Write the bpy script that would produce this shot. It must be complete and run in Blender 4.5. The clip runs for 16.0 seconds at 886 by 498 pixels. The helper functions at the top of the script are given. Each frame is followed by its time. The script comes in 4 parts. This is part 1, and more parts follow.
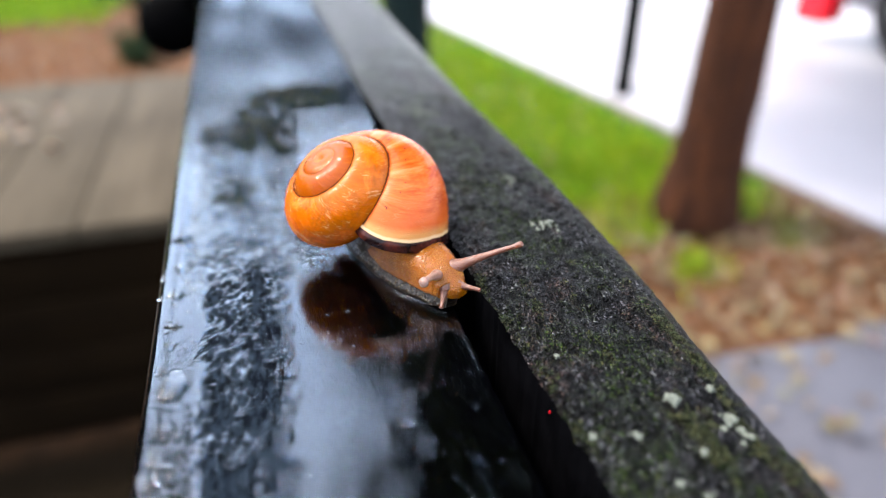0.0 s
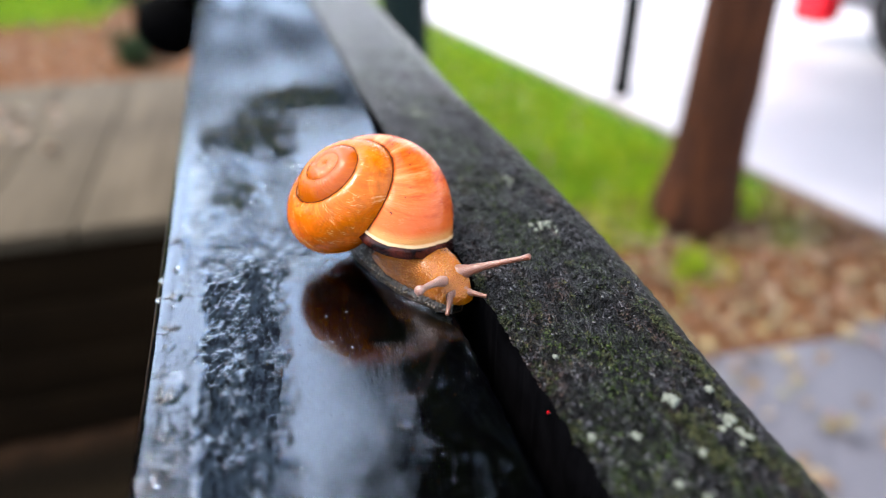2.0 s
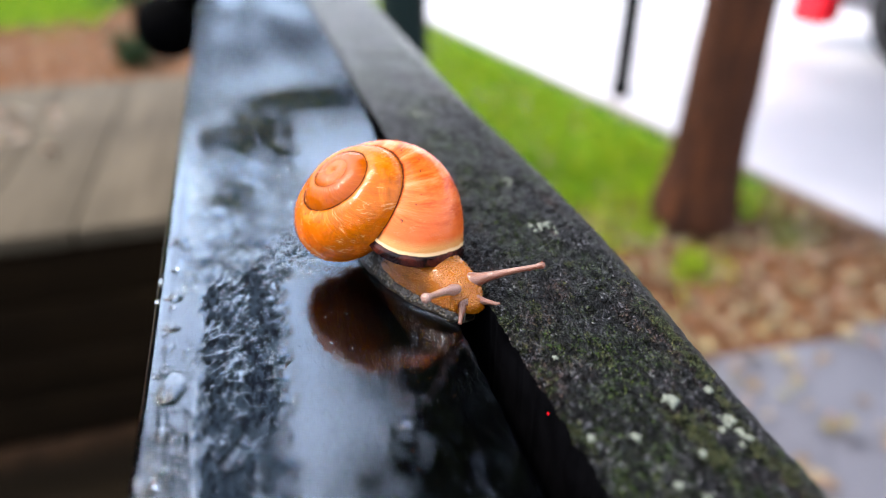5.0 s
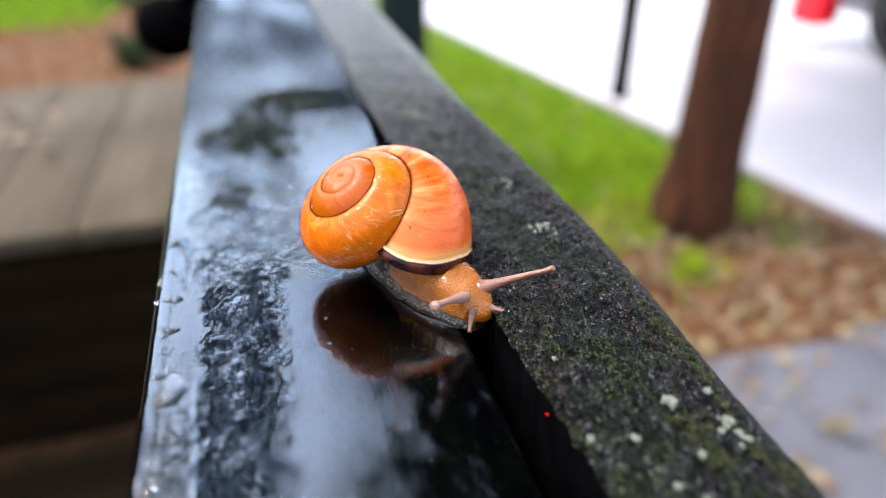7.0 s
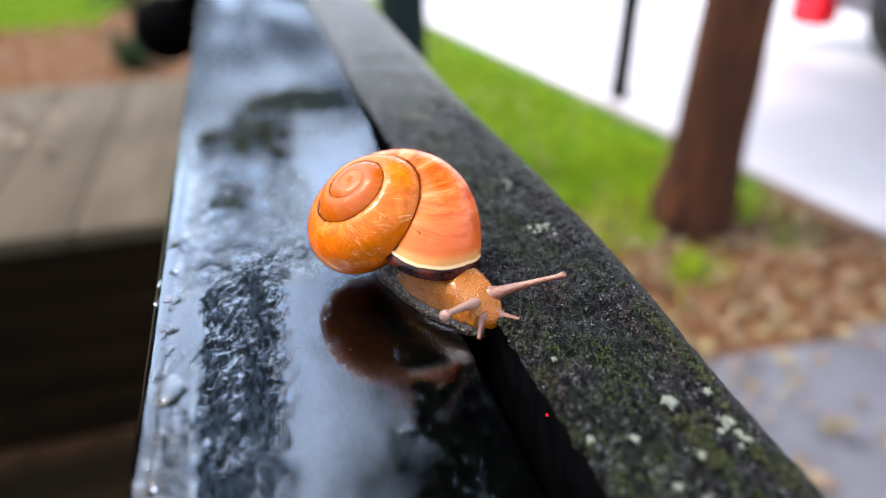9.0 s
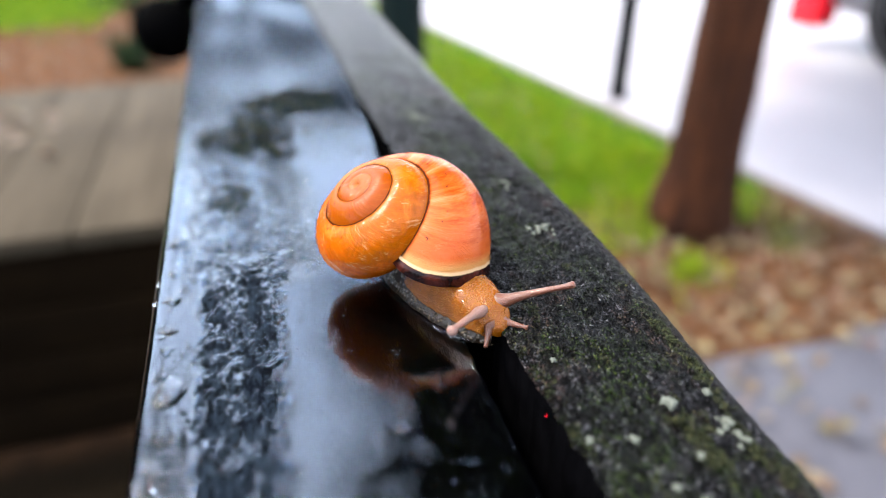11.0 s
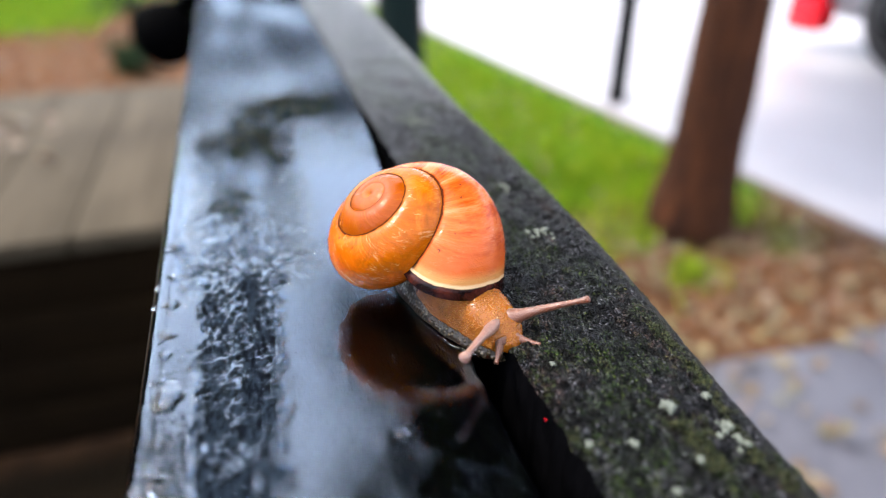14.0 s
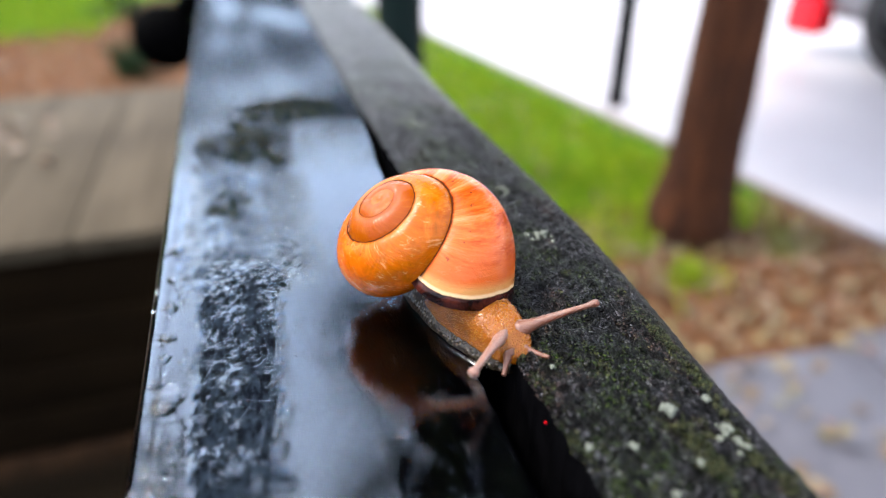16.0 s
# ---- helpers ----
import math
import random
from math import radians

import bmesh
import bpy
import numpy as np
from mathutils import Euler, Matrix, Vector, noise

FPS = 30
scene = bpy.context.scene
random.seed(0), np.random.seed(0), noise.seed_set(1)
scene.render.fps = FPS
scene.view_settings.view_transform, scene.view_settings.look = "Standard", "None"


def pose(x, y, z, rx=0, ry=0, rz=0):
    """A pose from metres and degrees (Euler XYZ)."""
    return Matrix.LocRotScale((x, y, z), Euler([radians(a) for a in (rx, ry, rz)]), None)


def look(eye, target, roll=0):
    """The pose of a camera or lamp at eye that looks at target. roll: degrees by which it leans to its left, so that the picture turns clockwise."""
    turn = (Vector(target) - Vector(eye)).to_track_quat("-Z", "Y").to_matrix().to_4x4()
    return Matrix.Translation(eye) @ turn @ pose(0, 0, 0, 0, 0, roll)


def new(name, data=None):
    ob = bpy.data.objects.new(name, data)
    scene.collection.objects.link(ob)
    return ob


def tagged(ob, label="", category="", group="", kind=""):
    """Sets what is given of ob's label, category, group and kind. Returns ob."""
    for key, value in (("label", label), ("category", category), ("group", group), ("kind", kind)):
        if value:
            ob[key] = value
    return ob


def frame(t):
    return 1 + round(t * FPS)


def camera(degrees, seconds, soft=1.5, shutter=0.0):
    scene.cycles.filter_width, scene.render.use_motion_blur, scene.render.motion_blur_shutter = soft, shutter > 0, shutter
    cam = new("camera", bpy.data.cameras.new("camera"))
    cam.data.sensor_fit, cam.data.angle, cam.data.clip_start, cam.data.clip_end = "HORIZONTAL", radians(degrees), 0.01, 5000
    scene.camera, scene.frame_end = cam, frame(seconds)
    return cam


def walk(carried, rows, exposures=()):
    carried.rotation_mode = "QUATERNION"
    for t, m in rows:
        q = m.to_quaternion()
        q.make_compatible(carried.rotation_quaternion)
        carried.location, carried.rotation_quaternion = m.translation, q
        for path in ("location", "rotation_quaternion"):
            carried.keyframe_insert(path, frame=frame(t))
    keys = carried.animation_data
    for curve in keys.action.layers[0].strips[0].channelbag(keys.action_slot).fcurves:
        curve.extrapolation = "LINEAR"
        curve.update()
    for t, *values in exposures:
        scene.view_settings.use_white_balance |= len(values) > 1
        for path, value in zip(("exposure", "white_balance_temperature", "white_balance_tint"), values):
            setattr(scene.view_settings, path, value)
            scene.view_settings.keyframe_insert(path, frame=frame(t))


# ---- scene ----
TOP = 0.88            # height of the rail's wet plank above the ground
EYE = Vector((0, 0, TOP + 0.048))
LENS = 1162.3         # focal length in units of the picture's width of 1568
PITCH, YAW = radians(31.38), radians(16.02)

cam = camera(68, 16.0, soft=0.7)
cam.data.dof.use_dof = True
cam.data.dof.focus_distance = 0.0752
cam.data.dof.aperture_fstop = 11.8

AHEAD = Vector((math.sin(YAW) * math.cos(PITCH), math.cos(YAW) * math.cos(PITCH), -math.sin(PITCH)))
ASIDE = Vector((math.cos(YAW), -math.sin(YAW), 0))
ABOVE = ASIDE.cross(AHEAD)

# the small drift of the held camera: seconds, drift to the left and down of what it sees
DRIFT = ((0, 4.5, -5), (1, 3.8, -3.3), (2, 2.0, -3.5), (3, 1.5, -3), (4, 1.3, -2.4), (6.5, 0.5, -0.5), (7, 0, 0), (8, -0.5, 0.7),
         (9, -0.7, 1.2), (11.5, -3, 3.5), (12.5, -3.7, 6), (13.5, -3.8, 8.5), (14.5, -4.1, 10), (15, -4.3, 11.2), (15.5, -4.5, 12.8), (16, -4.5, 14.3))
walk(cam, [(t, look(EYE, EYE + AHEAD - ASIDE * (dx / LENS) + ABOVE * (dy / LENS))) for t, dx, dy in DRIFT],
     exposures=((0, 2.43), (9, 2.40), (16, 2.31)))

# ---- sky and sun: bright overcast ----
SUN_EL, SUN_AZ = radians(60), radians(-62)
world = bpy.data.worlds.new("world")
scene.world = world
world.use_nodes = True
wt = world.node_tree
sky = wt.nodes.new("ShaderNodeTexSky")
sky.sky_type, sky.sun_disc = "NISHITA", False
sky.sun_elevation, sky.sun_rotation = SUN_EL, SUN_AZ
sky.air_density, sky.dust_density, sky.ozone_density = 1.0, 3.6, 1.0
soften = wt.nodes.new("ShaderNodeHueSaturation")
soften.inputs["Saturation"].default_value = 1.1
wt.links.new(sky.outputs[0], soften.inputs["Color"])
cloud = wt.nodes.new("ShaderNodeMix")      # an even veil of cloud over the sky
cloud.data_type = "RGBA"
cloud.inputs[0].default_value, cloud.inputs[7].default_value = 0.5, (7.6, 7.9, 8.7, 1)
wt.links.new(soften.outputs[0], cloud.inputs[6])
wt.links.new(cloud.outputs[2], wt.nodes["Background"].inputs["Color"])
wt.nodes["Background"].inputs["Strength"].default_value = 0.15

sun = new("sun", bpy.data.lights.new("sun", "SUN"))
sun.data.energy, sun.data.angle, sun.data.color = 1.15, radians(7), (1.0, 0.93, 0.82)
sun.matrix_world = look((0, 0, 10), Vector((0, 0, 10)) - Vector((math.sin(SUN_AZ) * math.cos(SUN_EL), math.cos(SUN_AZ) * math.cos(SUN_EL), math.sin(SUN_EL))))


# ---- node helpers ----
def material(name, rough=0.6, spec=0.5, metal=0.0):
    m = bpy.data.materials.new(name)
    m.use_nodes = True
    b = m.node_tree.nodes["Principled BSDF"]
    b.inputs["Roughness"].default_value = rough
    b.inputs["Metallic"].default_value = metal
    b.inputs["Specular IOR Level"].default_value = spec
    return m, m.node_tree, b


def node(nt, kind, **sets):
    n = nt.nodes.new(kind)
    for k, v in sets.items():
        n.inputs[k.replace("_", " ")].default_value = v
    return n


def coords(nt, kind="Object", scale=(1, 1, 1), turn=(0, 0, 0)):
    tc = nt.nodes.new("ShaderNodeTexCoord")
    mp = nt.nodes.new("ShaderNodeMapping")
    mp.inputs["Scale"].default_value = scale
    mp.inputs["Rotation"].default_value = turn
    nt.links.new(tc.outputs[kind], mp.inputs["Vector"])
    return mp.outputs[0]


def noise_of(nt, vec, scale, detail=4.0, rough=0.6, distort=0.0):
    n = node(nt, "ShaderNodeTexNoise", Scale=scale, Detail=detail, Roughness=rough, Distortion=distort)
    nt.links.new(vec, n.inputs["Vector"])
    return n.outputs["Fac"]


def ramp(nt, fac, stops):
    r = nt.nodes.new("ShaderNodeValToRGB")
    el = r.color_ramp.elements
    while len(el) < len(stops):
        el.new(0.5)
    for e, (at, c) in zip(el, stops):
        e.position = at
        e.color = (c, c, c, 1) if isinstance(c, (int, float)) else (*c, 1)
    nt.links.new(fac, r.inputs[0])
    return r.outputs[0]


def blend(nt, fac, a, b, kind="MIX"):
    m = nt.nodes.new("ShaderNodeMix")
    m.data_type, m.blend_type = "RGBA", kind
    for sock, val in ((m.inputs[0], fac), (m.inputs[6], a), (m.inputs[7], b)):
        if isinstance(val, bpy.types.NodeSocket):
            nt.links.new(val, sock)
        elif isinstance(val, (int, float)):
            sock.default_value = val if sock == m.inputs[0] else (val, val, val, 1)
        else:
            sock.default_value = (*val, 1)
    return m.outputs[2]


def sums(nt, op, a, b):
    m = nt.nodes.new("ShaderNodeMath")
    m.operation = op
    for sock, val in zip(m.inputs, (a, b)):
        if isinstance(val, bpy.types.NodeSocket):
            nt.links.new(val, sock)
        else:
            sock.default_value = val
    return m.outputs[0]


def bump(nt, b, height, strength, distance):
    n = nt.nodes.new("ShaderNodeBump")
    n.inputs["Strength"].default_value, n.inputs["Distance"].default_value = strength, distance
    nt.links.new(height, n.inputs["Height"])
    nt.links.new(n.outputs[0], b.inputs["Normal"])
    nt.links.new(n.outputs[0], b.inputs["Coat Normal"])


def simple(name, colour, rough=0.6, vary=0.25, scale=20.0, spec=0.5, metal=0.0, relief=0.0, size=0.01):
    """A surface of one colour with stains at two scales and a fine relief."""
    m, nt, b = material(name, rough, spec, metal)
    v = coords(nt)
    a = noise_of(nt, v, scale, 5)
    c = noise_of(nt, v, scale * 7, 4)
    dark = tuple(x * (1 - vary) for x in colour)
    light = tuple(min(1, x * (1 + vary)) for x in colour)
    nt.links.new(blend(nt, ramp(nt, sums(nt, "ADD", sums(nt, "MULTIPLY", a, 0.6), sums(nt, "MULTIPLY", c, 0.4)), ((0.35, 0.0), (0.65, 1.0))), dark, light), b.inputs["Base Color"])
    nt.links.new(ramp(nt, c, ((0.3, max(0.02, rough - 0.12)), (0.7, min(1, rough + 0.12)))), b.inputs["Roughness"])
    if relief:
        bump(nt, b, c, relief, size)
    return m


# ---- mesh helpers ----
def made(name, verts, faces, mat, smooth=True):
    me = bpy.data.meshes.new(name)
    me.from_pydata(verts, [], faces)
    me.materials.append(mat)
    if smooth:
        me.shade_smooth()
    me.update()
    return me


def part(name, data, parent=None, label="", at=None):
    ob = new(name, data)
    if parent is not None:
        ob.parent = parent
    if at is not None:
        ob.matrix_basis = at if isinstance(at, Matrix) else Matrix.Translation(at)
    return tagged(ob, label)


def thing(name, at, label, category, group="", kind=""):
    ob = new(name)
    ob.matrix_basis = at if isinstance(at, Matrix) else Matrix.Translation(at)
    ob.empty_display_size = 0.01
    return tagged(ob, label, category, group, kind)


def sheet(name, nu, nv, fn, mat, smooth=True, keep=None, close_u=False):
    """A grid of nu by nv points from fn(i, j)."""
    vs = [fn(i, j) for j in range(nv) for i in range(nu)]
    fs = []
    for j in range(nv - 1):
        for i in range(nu if close_u else nu - 1):
            k = (i + 1) % nu
            f = (j * nu + i, j * nu + k, (j + 1) * nu + k, (j + 1) * nu + i)
            if keep is None or keep(i, j):
                fs.append(f)
    return made(name, vs, fs, mat, smooth)


def box(name, lo, hi, mat, bevel=0.004, segments=2):
    bm = bmesh.new()
    bmesh.ops.create_cube(bm, size=1)
    for v in bm.verts:
        v.co = Vector([(a + b) / 2 + c * (b - a) for a, b, c in zip(lo, hi, v.co)])
    if bevel:
        bmesh.ops.bevel(bm, geom=bm.edges[:], offset=bevel, segments=segments, affect="EDGES", profile=0.6)
    return from_bm(name, bm, mat)


def from_bm(name, bm, mat, smooth=True):
    me = bpy.data.meshes.new(name)
    bmesh.ops.recalc_face_normals(bm, faces=bm.faces[:])
    bm.to_mesh(me)
    bm.free()
    me.materials.append(mat)
    if smooth:
        me.shade_smooth()
        me.set_sharp_from_angle(angle=radians(40))
    return me


def tube(name, points, radii, mat, n=12, caps=True, wobble=0.0, seed=0.0):
    """A round limb along points with a radius at each; both ends closed."""
    pts = [Vector(p) for p in points]
    vs, fs = [], []
    side = None
    for k, p in enumerate(pts):
        d = (pts[min(k + 1, len(pts) - 1)] - pts[max(k - 1, 0)]).normalized()
        if side is None:
            side = d.orthogonal().normalized()
        side = (side - d * side.dot(d)).normalized()
        up = d.cross(side)
        for i in range(n):
            a = 2 * math.pi * i / n
            r = radii[k] * (1 + wobble * noise.noise((p + (side * math.cos(a) + up * math.sin(a)) * radii[k]) * (3 / max(radii[0], 1e-6)) + Vector((seed, 0, 0))))
            vs.append(p + (side * math.cos(a) + up * math.sin(a)) * r)
    for k in range(len(pts) - 1):
        for i in range(n):
            j = (i + 1) % n
            fs.append((k * n + i, k * n + j, (k + 1) * n + j, (k + 1) * n + i))
    if caps:
        fs.append(tuple(range(n))[::-1])
        fs.append(tuple(range((len(pts) - 1) * n, len(pts) * n)))
    return made(name, vs, fs, mat)


def lathe(name, profile, mat, n=24):
    """A turned body from (radius, height) pairs."""
    vs = [(r * math.cos(2 * math.pi * i / n), r * math.sin(2 * math.pi * i / n), z) for r, z in profile for i in range(n)]
    fs = [(k * n + i, k * n + (i + 1) % n, (k + 1) * n + (i + 1) % n, (k + 1) * n + i) for k in range(len(profile) - 1) for i in range(n)]
    return made(name, vs, fs, mat)


# ---- materials ----
def wet_plank_material():
    """Soaked black wood; its gloss is the water's, which lies on it."""
    m, nt, b = material("soaked black wood", 0.95, 0.0)
    v = coords(nt, scale=(1, 0.35, 1))
    big = noise_of(nt, coords(nt, scale=(1, 0.4, 1)), 160, 5, 0.65)
    fine = noise_of(nt, v, 1500, 6, 0.7, 0.4)
    col = blend(nt, ramp(nt, big, ((0.45, 0.0), (0.62, 1.0))), (0.0003, 0.0003, 0.0006), (0.0008, 0.0011, 0.0008))
    col = blend(nt, ramp(nt, fine, ((0.55, 0.0), (0.78, 1.0))), col, (0.0033, 0.0044, 0.0066))
    grain = nt.nodes.new("ShaderNodeAttribute")
    grain.attribute_name = "grain"
    col = blend(nt, sums(nt, "MULTIPLY", ramp(nt, fine, ((0.42, 0.15), (0.66, 1.0))), grain.outputs["Fac"]), col, (0.013, 0.019, 0.027))
    nt.links.new(col, b.inputs["Base Color"])
    bump(nt, b, fine, 0.8, 0.0005)
    return m


def board_material():
    """Weathered wood broken into grains, with crevice shade put into the colour of its pits, and stains of moss and
    bare wood.
    """
    m, nt, b = material("mossy weathered board", 0.5, 0.10)
    v = coords(nt, scale=(1, 0.75, 1))
    warp = nt.nodes.new("ShaderNodeTexNoise")
    warp.inputs["Scale"].default_value, warp.inputs["Detail"].default_value = 1400, 2
    nt.links.new(v, warp.inputs["Vector"])
    shift = nt.nodes.new("ShaderNodeVectorMath")
    shift.operation = "MULTIPLY_ADD"
    shift.inputs[1].default_value = (0.0006, 0.0006, 0.0006)
    nt.links.new(warp.outputs["Color"], shift.inputs[0])
    nt.links.new(v, shift.inputs[2])

    def grains(scale):
        n = node(nt, "ShaderNodeTexVoronoi", Scale=scale)
        nt.links.new(shift.outputs[0], n.inputs["Vector"])
        tone = nt.nodes.new("ShaderNodeSeparateColor")
        nt.links.new(n.outputs["Color"], tone.inputs[0])
        return n.outputs["Distance"], tone.outputs[0], tone.outputs[1]

    d, tone, pick = grains(3300)
    d2, tone2, pick2 = grains(6200)
    big = noise_of(nt, coords(nt, scale=(1, 0.6, 1)), 120, 5, 0.65)
    other = noise_of(nt, coords(nt, scale=(1, 0.45, 1), turn=(0, 0, 1.0)), 190, 5, 0.7)
    mid = noise_of(nt, v, 800, 4, 0.7)
    col = ramp(nt, tone, ((0.0, (0.0014, 0.0014, 0.0022)), (0.35, (0.0086, 0.0090, 0.0108)), (0.62, (0.0504, 0.0504, 0.0605)), (0.85, (0.1224, 0.1224, 0.1404)), (1.0, (0.2376, 0.2376, 0.2592))))
    bare = sums(nt, "MULTIPLY", ramp(nt, other, ((0.52, 0.0), (0.60, 1.0))), ramp(nt, pick, ((0.3, 0.1), (0.6, 1.0))))
    col = blend(nt, bare, col, (0.083, 0.054, 0.047))
    green = sums(nt, "MULTIPLY", ramp(nt, big, ((0.46, 0.0), (0.58, 1.0))), ramp(nt, pick2, ((0.25, 0.0), (0.5, 1.0))))
    col = blend(nt, green, col, ramp(nt, tone2, ((0.0, (0.008, 0.018, 0.004)), (0.6, (0.036, 0.070, 0.014)), (1.0, (0.12, 0.16, 0.030)))))
    col = blend(nt, ramp(nt, sums(nt, "MULTIPLY", pick, ramp(nt, mid, ((0.45, 0.6), (0.65, 1.0)))), ((0.93, 0.0), (0.97, 0.9))), col, (0.132, 0.149, 0.121))
    # colour sinks to near black in the hollows, as shade between grains
    pit_shade = sums(nt, "MULTIPLY", ramp(nt, d, ((0.36, 1.0), (0.62, 0.03))), ramp(nt, d2, ((0.45, 1.0), (0.85, 0.25))))
    col = blend(nt, 1.0, col, pit_shade, "MULTIPLY")
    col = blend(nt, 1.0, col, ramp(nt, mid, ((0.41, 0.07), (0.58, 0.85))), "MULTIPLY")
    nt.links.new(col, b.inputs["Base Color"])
    wet = nt.nodes.new("ShaderNodeAttribute")
    wet.attribute_name = "wet"
    nt.links.new(blend(nt, wet.outputs["Fac"], ramp(nt, tone, ((0.2, 0.34), (0.8, 0.62))), 0.30), b.inputs["Roughness"])
    nt.links.new(ramp(nt, wet.outputs["Fac"], ((0.0, 0.10), (1.0, 0.52))), b.inputs["Specular IOR Level"])
    bump(nt, b, sums(nt, "ADD", sums(nt, "MULTIPLY", ramp(nt, d, ((0.1, 1.0), (0.85, 0.0))), 1.0), sums(nt, "ADD", sums(nt, "MULTIPLY", ramp(nt, d2, ((0.1, 1.0), (0.85, 0.0))), 0.35), mid)), 1.0, 0.0007)
    return m


def water_material(name, ripple=0.06, ripple_scale=260):
    """Clear rainwater: sees through, with a wet gloss. The attribute wet_relief breaks the gloss up."""
    m = bpy.data.materials.new(name)
    m.use_nodes = True
    nt = m.node_tree
    nt.nodes.remove(nt.nodes["Principled BSDF"])
    out = nt.nodes["Material Output"]
    fr = node(nt, "ShaderNodeFresnel", IOR=1.85)
    tr = node(nt, "ShaderNodeBsdfTransparent")
    # the reflected sky's blue is put into the gloss colour
    gl = node(nt, "ShaderNodeBsdfGlossy", Roughness=0.03, Color=(0.72, 0.85, 1.0, 1.0))
    mix = nt.nodes.new("ShaderNodeMixShader")
    cover = nt.nodes.new("ShaderNodeAttribute")
    cover.attribute_name = "bare"
    speck = noise_of(nt, coords(nt, scale=(0.6, 1.2, 1), turn=(0, 0, 0.2)), 2600, 6, 0.7, 1.4)
    wet = ramp(nt, sums(nt, "ADD", cover.outputs["Fac"], sums(nt, "MULTIPLY", sums(nt, "MULTIPLY", sums(nt, "SUBTRACT", speck, 0.5), 3.0), ramp(nt, cover.outputs["Fac"], ((0.05, 0.0), (0.3, 1.0))))), ((0.42, 1.0), (0.58, 0.0)))
    thin = nt.nodes.new("ShaderNodeAttribute")
    thin.attribute_name = "thin"
    nt.links.new(sums(nt, "MULTIPLY", sums(nt, "MULTIPLY", fr.outputs[0], wet), ramp(nt, thin.outputs["Fac"], ((0.0, 1.0), (1.0, 0.11)))), mix.inputs[0])
    nt.links.new(ramp(nt, thin.outputs["Fac"], ((0.0, 0.03), (1.0, 0.30))), gl.inputs["Roughness"])
    nt.links.new(tr.outputs[0], mix.inputs[1])
    nt.links.new(gl.outputs[0], mix.inputs[2])
    rel = nt.nodes.new("ShaderNodeAttribute")
    rel.attribute_name = "wet_relief"
    swell = noise_of(nt, coords(nt), ripple_scale, 3, 0.5)
    fibre = noise_of(nt, coords(nt, scale=(0.5, 1.25, 1), turn=(0, 0, 0.15)), 1900, 6, 0.66, 1.6)
    h = sums(nt, "ADD", sums(nt, "MULTIPLY", swell, ripple), sums(nt, "MULTIPLY", fibre, sums(nt, "MULTIPLY", rel.outputs["Fac"], 2.0)))
    dents = node(nt, "ShaderNodeTexVoronoi", Scale=620.0)
    nt.links.new(coords(nt, turn=(0, 0, 0.7)), dents.inputs["Vector"])
    h = sums(nt, "ADD", h, sums(nt, "MULTIPLY", ramp(nt, sums(nt, "ADD", dents.outputs["Distance"], sums(nt, "MULTIPLY", sums(nt, "SUBTRACT", speck, 0.5), 0.25)), ((0.02, 1.0), (0.16, 0.0))), 0.032))
    bn = nt.nodes.new("ShaderNodeBump")
    bn.inputs["Strength"].default_value, bn.inputs["Distance"].default_value = 1.0, 0.0005
    nt.links.new(h, bn.inputs["Height"])
    for n in (fr, gl):
        nt.links.new(bn.outputs[0], n.inputs["Normal"])
    nt.links.new(mix.outputs[0], out.inputs["Surface"])
    return m


def bead_material():
    """Clear water of a standing drop."""
    m, nt, b = material("water bead", 0.0, 0.5)
    b.inputs["Transmission Weight"].default_value, b.inputs["IOR"].default_value = 1.0, 1.36
    b.inputs["Base Color"].default_value = (0.86, 0.93, 1.0, 1)
    return m


